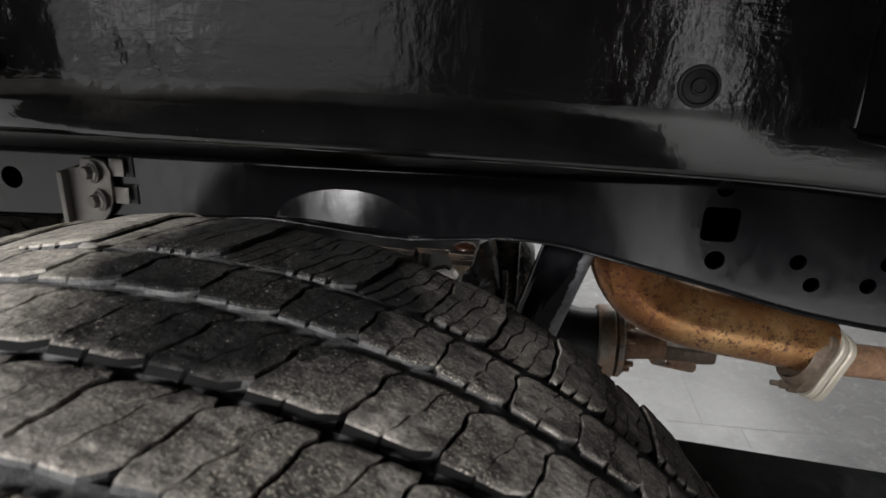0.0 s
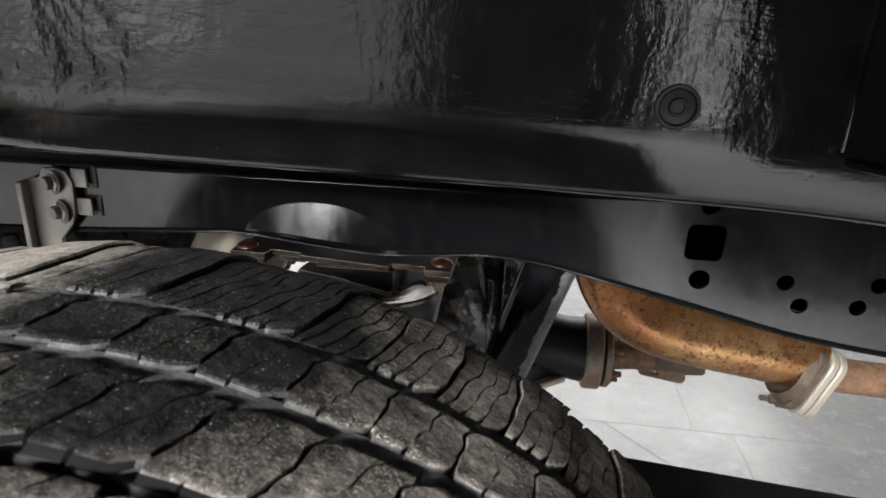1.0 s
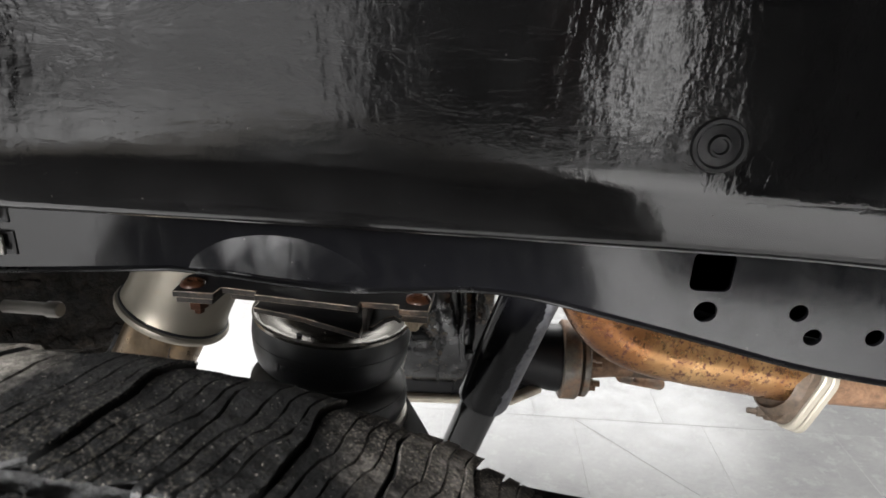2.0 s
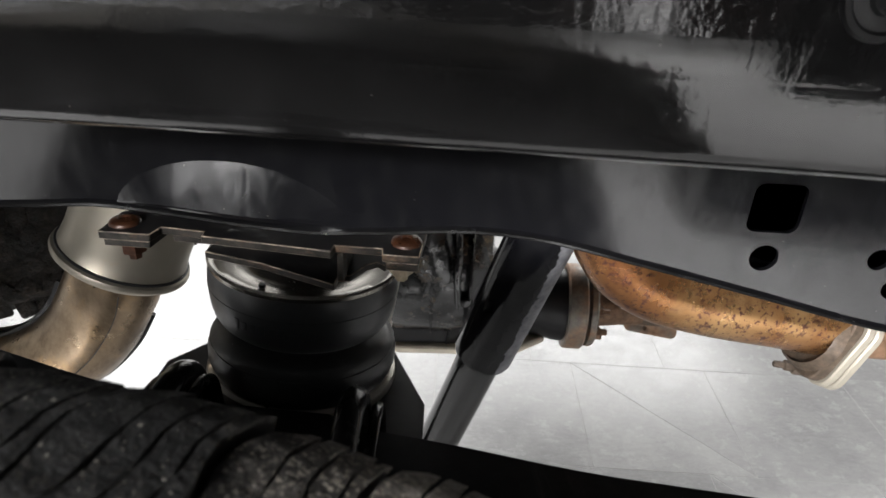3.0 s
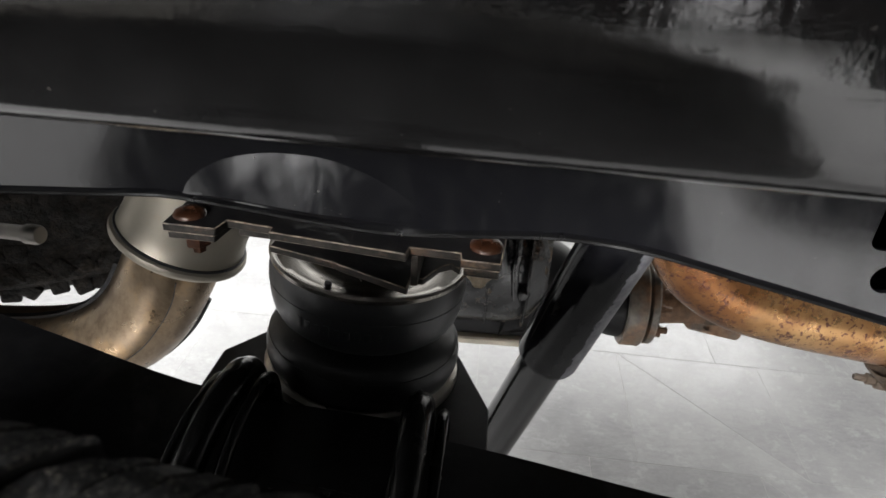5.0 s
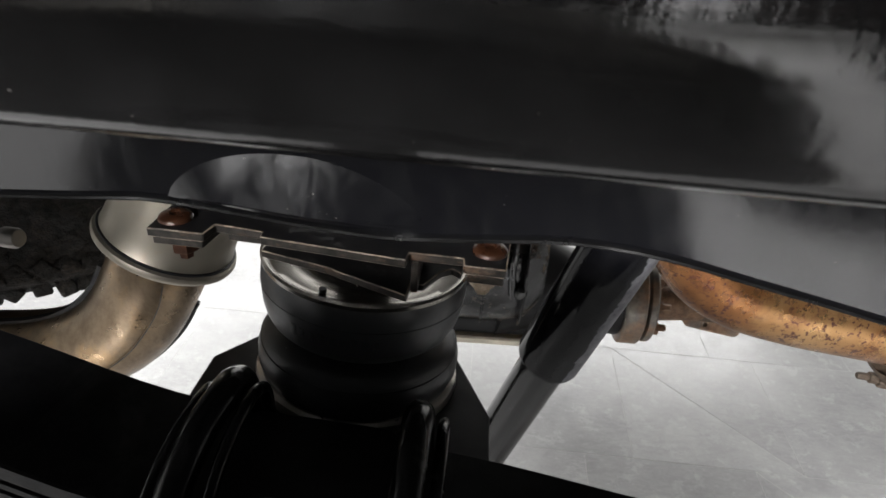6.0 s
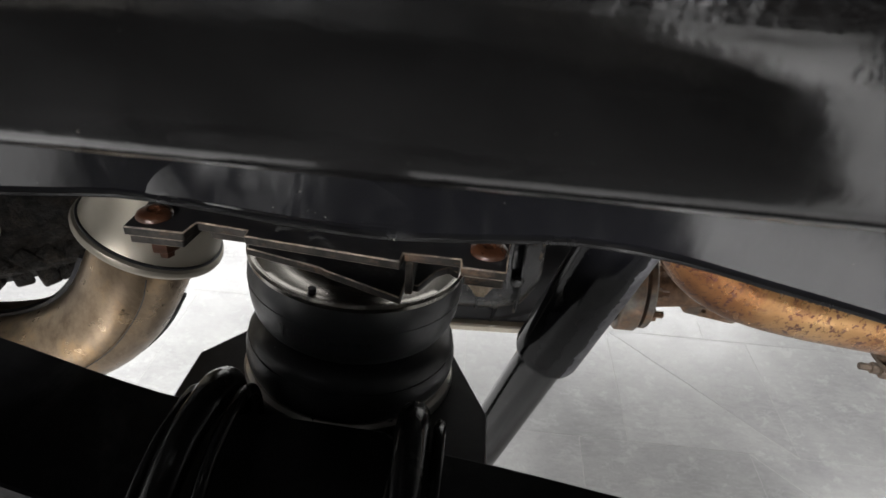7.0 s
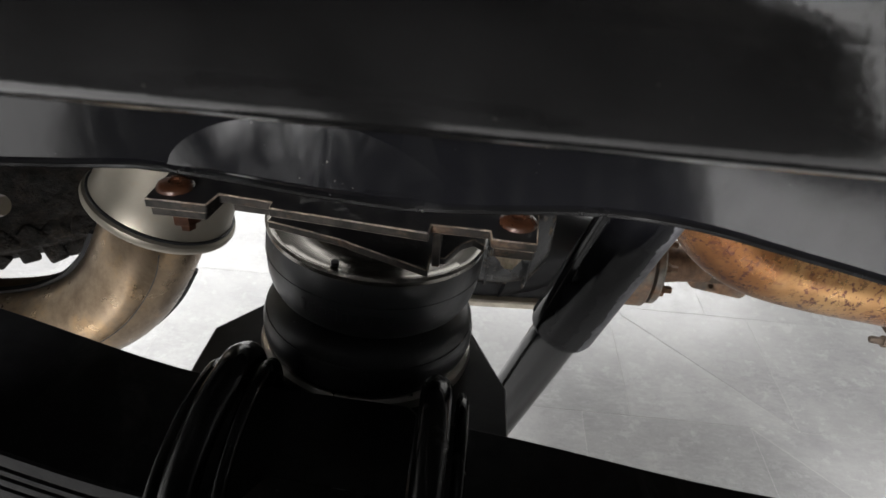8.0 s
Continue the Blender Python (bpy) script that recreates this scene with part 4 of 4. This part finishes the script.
def upper_bracket():
    b = thing("air_spring_hanger", (0.045, 0.90, 1.035), "rust-edged black steel hanger bracket bolted under the rail", "bracket")
    top = [(-0.079, 0.871), (-0.040, 0.870), (-0.037, 0.884), (-0.003, 0.880), (-0.003, 0.873), (0.096, 0.861), (0.097, 0.871), (0.132, 0.870), (0.133, 0.861), (0.160, 0.860), (0.163, 0.90), (0.163, 0.94), (-0.03, 0.96), (-0.078, 0.906)]
    part("top_strap", prism(top, 1.0375, 1.044, 0.0008), SMEARED, b, edge=WORN)
    part("tab", prism([(-0.077, 0.873), (-0.042, 0.872), (-0.038, 0.90), (-0.070, 0.90)], 1.031, 1.037, 0.0008), SMEARED, b, edge=WORN)
    part("tab", prism([(0.135, 0.863), (0.159, 0.862), (0.162, 0.93), (0.135, 0.93)], 1.030, 1.037, 0.0008), SMEARED, b, edge=WORN)
    part("cross_strap", prism([(-0.03, 0.886), (0.0, 0.884), (0.0, 0.95), (-0.03, 0.95)], 1.031, 1.037, 0.0008), SMEARED, b, edge=WORN)
    part("lower_strap", prism([(-0.017, 0.908), (0.038, 0.893), (0.043, 0.890), (0.055, 0.885), (0.096, 0.868), (0.097, 0.884), (0.106, 0.883), (0.116, 0.902), (0.124, 0.908), (0.131, 0.902), (0.135, 0.95), (-0.01, 0.96)], 1.006, 1.012, 0.0008), SMEARED, b, edge=WORN)
    part("gusset", box(0.098, 0.103, 0.872, 0.94, 1.012, 1.037, 0.0008), SMEARED, b, edge=WORN)
    part("spacer", box(0.0, 0.09, 0.92, 0.96, 1.012, 1.037, 0.002), SMEARED, b, edge=WORN)
    part("stud_pad", rod((0.052, 0.972, 0.985), (0.052, 0.968, 1.007), 0.022), SMEARED, b, edge=WORN)
    for x, y, nx, ny in ((-0.066, 0.888, -0.061, 0.885), (0.149, 0.882, 0.146, 0.876)):
        part("bolt", turned([(0, 0.0030), (0.0030, 0.0031), (0.0042, 0.0043), (0.0060, 0.0042), (0.0090, 0.0036), (0.0110, 0.0024), (0.0118, 0.0010), (0.0120, 0.0)], pose(x, y, 1.044), 24), RUST, b)
        part("nut", turned([(0, -0.015), (0.0048, -0.015), (0.0055, -0.010), (0.0085, -0.0095), (0.0095, -0.008), (0.0095, 0.0), (0, 0)], pose(nx, ny, 1.031), 6), RUST if x < 0 else PALE, b)
    return b


upper_bracket()


def shock():
    s = thing("shock_absorber", (0.2, 1.07, 0.73), "slanting glossy black telescopic shock absorber", "shock absorber")
    d = SHOCK_AXIS
    q = Vector((0.2252, 1.0531, 0.8222))
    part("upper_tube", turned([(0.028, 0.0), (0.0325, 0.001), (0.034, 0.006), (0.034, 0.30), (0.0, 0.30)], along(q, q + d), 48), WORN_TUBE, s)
    part("mount_pin", rod(q + d * 0.27 + Vector((0, -0.10, 0)), q + d * 0.27 + Vector((0, 0.03, 0)), 0.009), DULL, s)
    part("lower_tube", turned([(0, -0.24), (0.0245, -0.24), (0.0255, -0.235), (0.0255, 0.03), (0, 0.03)], along(q, q + d), 40), TUBE, s)
    return s


shock()


# ---- exhaust ----
def exhaust():
    e = thing("exhaust_pipe", (0.5, 1.2, 0.8), "heat-browned steel exhaust pipe with a bolted flange", "exhaust pipe")
    part("bent_pipe", pipe([(0.6900, 1.1780, 0.8180), (0.6070, 1.1700, 0.8340), (0.5195, 1.1636, 0.8485), (0.4508, 1.1598, 0.8653), (0.4048, 1.1579, 0.8916), (0.3756, 1.1569, 0.9302), (0.3587, 1.1551, 0.9828), (0.3512, 1.1551, 1.0721)], 0.0492, 44), EXHAUST, e)
    part("front_pipe", pipe([(0.676, 1.175, 0.798), (0.87, 1.18, 0.789), (1.3, 1.17, 0.785)], 0.0265), BROWN, e)
    ax = Vector((0.925, 0.06, -0.35)).normalized()
    at = Vector((0.6780, 1.170, 0.800))
    f = along(at, at + ax)

    def plate(name, z0, z1, grow, material):
        bm = prism(round_rect(-0.050 - grow, 0.046 + grow, -0.058 - grow, 0.055 + grow, 0.025, n=6), z0, z1, 0.0022)
        bm.transform(f)
        part(name, bm, material, e)

    plate("flange_boss", -0.016, 0.0, -0.003, DARKRUST)
    part("weld_collar", turned([(0.046, -0.028), (0.0505, -0.023), (0.054, -0.016), (0.045, -0.014)], f, 44), DARKRUST, e)
    plate("flange", 0.001, 0.0125, 0.0, CREAM)
    plate("flange", 0.0145, 0.026, 0.0, CREAM)
    q = Vector((0.638, 1.192, 0.734))
    part("bolt", turned([(0, 0), (0.004, 0), (0.0048, 0.002), (0.0048, 0.014), (0.0075, 0.0145), (0.0075, 0.024), (0.0105, 0.025), (0.0115, 0.028), (0.0115, 0.044), (0.0105, 0.046), (0, 0.046)], along(q, q + Vector((1, -0.1, -0.02))), 6), DARKRUST, e)
    return e


exhaust()


def tailpipe():
    t = thing("tailpipe", (-0.2, 1.06, 0.85), "tan stained stainless exhaust elbow with a flared collar", "exhaust pipe")
    ax = Vector((0.45, 0.128, 1.0)).normalized()
    c = Vector((-0.185, 1.077, 0.905))
    bend = [c + ax * 0.04, c, (-0.200, 1.070, 0.868), (-0.227, 1.064, 0.820), (-0.265, 1.060, 0.784), (-0.325, 1.058, 0.757), (-0.42, 1.058, 0.742), (-0.56, 1.058, 0.735)]
    part("elbow", pipe(bend, 0.051, 40), TAIL, t)
    m = along(c, c + ax)
    part("collar", turned([(0.048, -0.003), (0.070, -0.002), (0.0725, 0.0), (0.0735, 0.003), (0.0725, 0.007), (0.0690, 0.009), (0.0675, 0.013), (0.0655, 0.03), (0.064, 0.34), (0, 0.34)], m, 64), SATIN, t)
    part("collar_gap", turned([(0.0665, 0.0088), (0.0702, 0.0092), (0.0702, 0.0112), (0.0665, 0.0118)], m, 64), NOSE, t)
    part("rolled_seam", pipe([(-0.206, 1.069, 0.856)] + bend[3:], 0.05, section=[(-0.003, -0.0545), (0.003, -0.0545), (0.003, 0.0550), (-0.003, 0.0550)]), NOSE, t)
    part("weld_line", pipe([(-0.167, 1.0245, 0.886), (-0.174, 1.022, 0.862), (-0.190, 1.019, 0.833), (-0.218, 1.0140, 0.798), (-0.262, 1.0095, 0.766), (-0.32, 1.0080, 0.742)], 0.0006, 8), DULL, t)
    return t


tailpipe()


def spare_wheel():
    w = thing("spare_wheel", (-0.62, 1.50, 0.88), "black knobbly spare tyre slung under the bed", "wheel")
    m = pose(-0.62, 1.50, 0.88, 4, 0, 0)
    tyre = part("tyre", turned([(0.2, -0.10), (0.3, -0.125), (0.37, -0.115), (0.388, -0.09), (0.392, 0.0), (0.388, 0.09), (0.37, 0.115), (0.3, 0.125), (0.2, 0.10)], m, 96), SPARE, w)
    rng = random.Random(9)
    for row in range(7):
        for k in range(26):
            a = radians(-98 + 4.2 * (k + 0.5 * (row % 2)) + rng.uniform(-0.9, 0.9))
            z = -0.108 + 0.036 * row + rng.uniform(-0.004, 0.004)
            w0, h0 = rng.uniform(0.011, 0.0135), rng.uniform(0.013, 0.017)
            b = box(-0.008, rng.uniform(0.0015, 0.004), -w0, w0, -h0, h0, 0.004)
            tuck = 0.010 * max(0.0, abs(z) - 0.08) / 0.028
            b.transform(m @ pose((0.389 - tuck) * math.cos(a), (0.389 - tuck) * math.sin(a), z, 0, 0, math.degrees(a)) @ pose(0, 0, 0, rng.uniform(-20, 45), rng.uniform(-6, 6), rng.uniform(-5, 5)))
            part("tread_block", b, SPARE, tyre)
    part("rim", turned([(0, -0.02), (0.12, -0.03), (0.19, -0.09), (0.205, -0.10), (0.205, 0.10), (0, 0.03)], m, 48), DULL, w)
    return w


spare_wheel()


def hanger_clamp():
    """Zinc-plated hanger bracket bolted to the side of the rail."""
    c = thing("hanger_bracket", (-0.27, 0.865, 1.07), "dull zinc-plated hanger bracket bolted to the rail", "bracket")
    bm = pierced([(-0.298, 0.985), (-0.272, 0.985), (-0.266, 1.045), (-0.251, 1.062), (-0.246, 1.075), (-0.244, 1.108), (-0.250, 1.119), (-0.262, 1.122), (-0.275, 1.121), (-0.279, 1.111), (-0.292, 1.109)], [], 0.006, 0.001)
    bm.transform(Matrix.Translation((0, 0.866, 0)))
    part("plate", bm, GALV, c)
    part("edge_flange", box(-0.300, -0.293, 0.852, 0.869, 0.985, 1.108, 0.002), GALV, c)
    for x, z in ((-0.263, 1.108), (-0.259, 1.076)):
        m = along((x, 0.863, z), (x - 0.05, 0.763, z))
        part("washer", turned([(0.004, 0), (0.0125, 0), (0.013, 0.001), (0.0125, 0.002), (0.004, 0.002)], m, 28), GALV, c)
        part("bolt", turned([(0, 0.011), (0.0065, 0.011), (0.0075, 0.010), (0.0078, 0.0045), (0.0105, 0.003), (0.0105, 0.002), (0, 0.002)], m, 6), GALV, c)
    for x0, z0, z1 in ((-0.246, 1.103, 1.123), (-0.244, 1.072, 1.091)):
        part("tongue", box(x0, x0 + 0.017, 0.866, 0.870, z0, z1, 0.001), GALV, c)
        part("slot", box(x0 + 0.006, x0 + 0.024, 0.8735, 0.876, z0 - 0.002, z1 + 0.002, 0.001), DULL, c)
    return c


hanger_clamp()


def exhaust_hanger():
    h = thing("exhaust_hanger", (-0.33, 0.97, 0.95), "pale steel exhaust hanger strap with a round pin", "hanger")
    path = [(-0.352 + 0.034 * math.cos(radians(a)), 0.975, 0.925 + 0.052 * math.sin(radians(a))) for a in range(200, 60, -14)]
    part("strap", pipe(path, 0.01, section=[(-0.011, -0.0015), (0.011, -0.0015), (0.011, 0.0015), (-0.011, 0.0015)], steps=3), GALV, h)
    part("pin", turned([(0, 0), (0.008, 0.001), (0.0095, 0.004), (0.0095, 0.016), (0.0075, 0.020), (0.0075, 0.075), (0, 0.075)], along((-0.267, 0.983, 0.9536), (-0.342, 0.993, 0.9486)), 20), GALV, h)
    part("lug", box(-0.392, -0.372, 0.965, 0.995, 0.90, 1.06, 0.003), DULL, h)
    return h


exhaust_hanger()


def air_hose():
    h = thing("air_hose", (0.10, 1.1, 0.79), "thin pale air hose running down beside the air spring", "hose")
    part("hose", pipe([(0.149, 0.90, 1.033), (0.146, 0.96, 1.010), (0.138, 1.05, 0.965), (0.129, 1.10, 0.922), (0.1195, 1.10, 0.868), (0.1115, 1.10, 0.824), (0.098, 1.10, 0.775)], 0.0036, 14), HOSE, h)
    part("fitting", rod((0.112, 1.10, 0.827), (0.107, 1.10, 0.806), 0.0065), GALV, h)
    return h


air_hose()


def pebble():
    p = thing("pebble", (-0.006, 0.488, 1.172), "small pale stone lodged in the tyre tread", "stone")
    rng = random.Random(3)
    bm = bmesh.new()
    bmesh.ops.create_icosphere(bm, subdivisions=2, radius=1.0)
    for v in bm.verts:
        v.co *= rng.uniform(0.86, 1.1)
    bm.transform(Matrix.Translation((-0.006, 0.488, 1.1758)) @ pose(0, 0, 0, 0, 0, 25) @ Matrix.Diagonal((0.0044, 0.0028, 0.0020, 1)))
    part("stone", bm, STONE, p, smooth=0)
    return p


pebble()


# ---- floor tiles ----
def tile(outline):
    part("tile", prism(outline, -0.006, 0.0, 0.0002), TILE, floor, smooth=0)


PITCH_X, PITCH_Y, GAP = 0.43, 0.447, 0.0008
for j in range(-5, 12):
    y0 = 1.71 + PITCH_Y * j
    shift = {0: 0.59, 1: 0.465}.get(j, 0.59 - 0.125 * (j % 2))
    for i in range(-7, 8):
        x0 = shift + PITCH_X * i
        a, b, c, d = x0 + GAP, x0 + PITCH_X - GAP, y0 + GAP, y0 + PITCH_Y - GAP
        if (j, i) in ((0, 0), (-1, 1)):
            tile([(a, c), (b - 0.002, c), (a, d - 0.002)])
            tile([(b, c + 0.002), (b, d), (a + 0.002, d)])
        else:
            tile([(a, c), (b, c), (b, d), (a, d)])

# the tiles further off, joined
rest = bmesh.new()
for j in range(-24, 17):
    y0 = 1.71 + PITCH_Y * j
    shift = {0: 0.59, 1: 0.465}.get(j, 0.59 - 0.125 * (j % 2))
    for i in range(-20, 18):
        if -5 <= j < 12 and -7 <= i < 8:
            continue
        x0 = shift + PITCH_X * i
        a, b, c, d = max(-8, x0 + GAP), min(8, x0 + PITCH_X - GAP), max(-9, y0 + GAP), min(9, y0 + PITCH_Y - GAP)
        if b - a < 0.02 or d - c < 0.02:
            continue
        top = [rest.verts.new((x, y, 0.0)) for x, y in ((a, c), (b, c), (b, d), (a, d))]
        low = [rest.verts.new((v.co.x, v.co.y, -0.006)) for v in top]
        rest.faces.new(top)
        for k in range(4):
            rest.faces.new((low[k], low[(k + 1) % 4], top[(k + 1) % 4], top[k]))
tagged(part("tiles", rest, TILE, floor, smooth=0), kind="stuff")
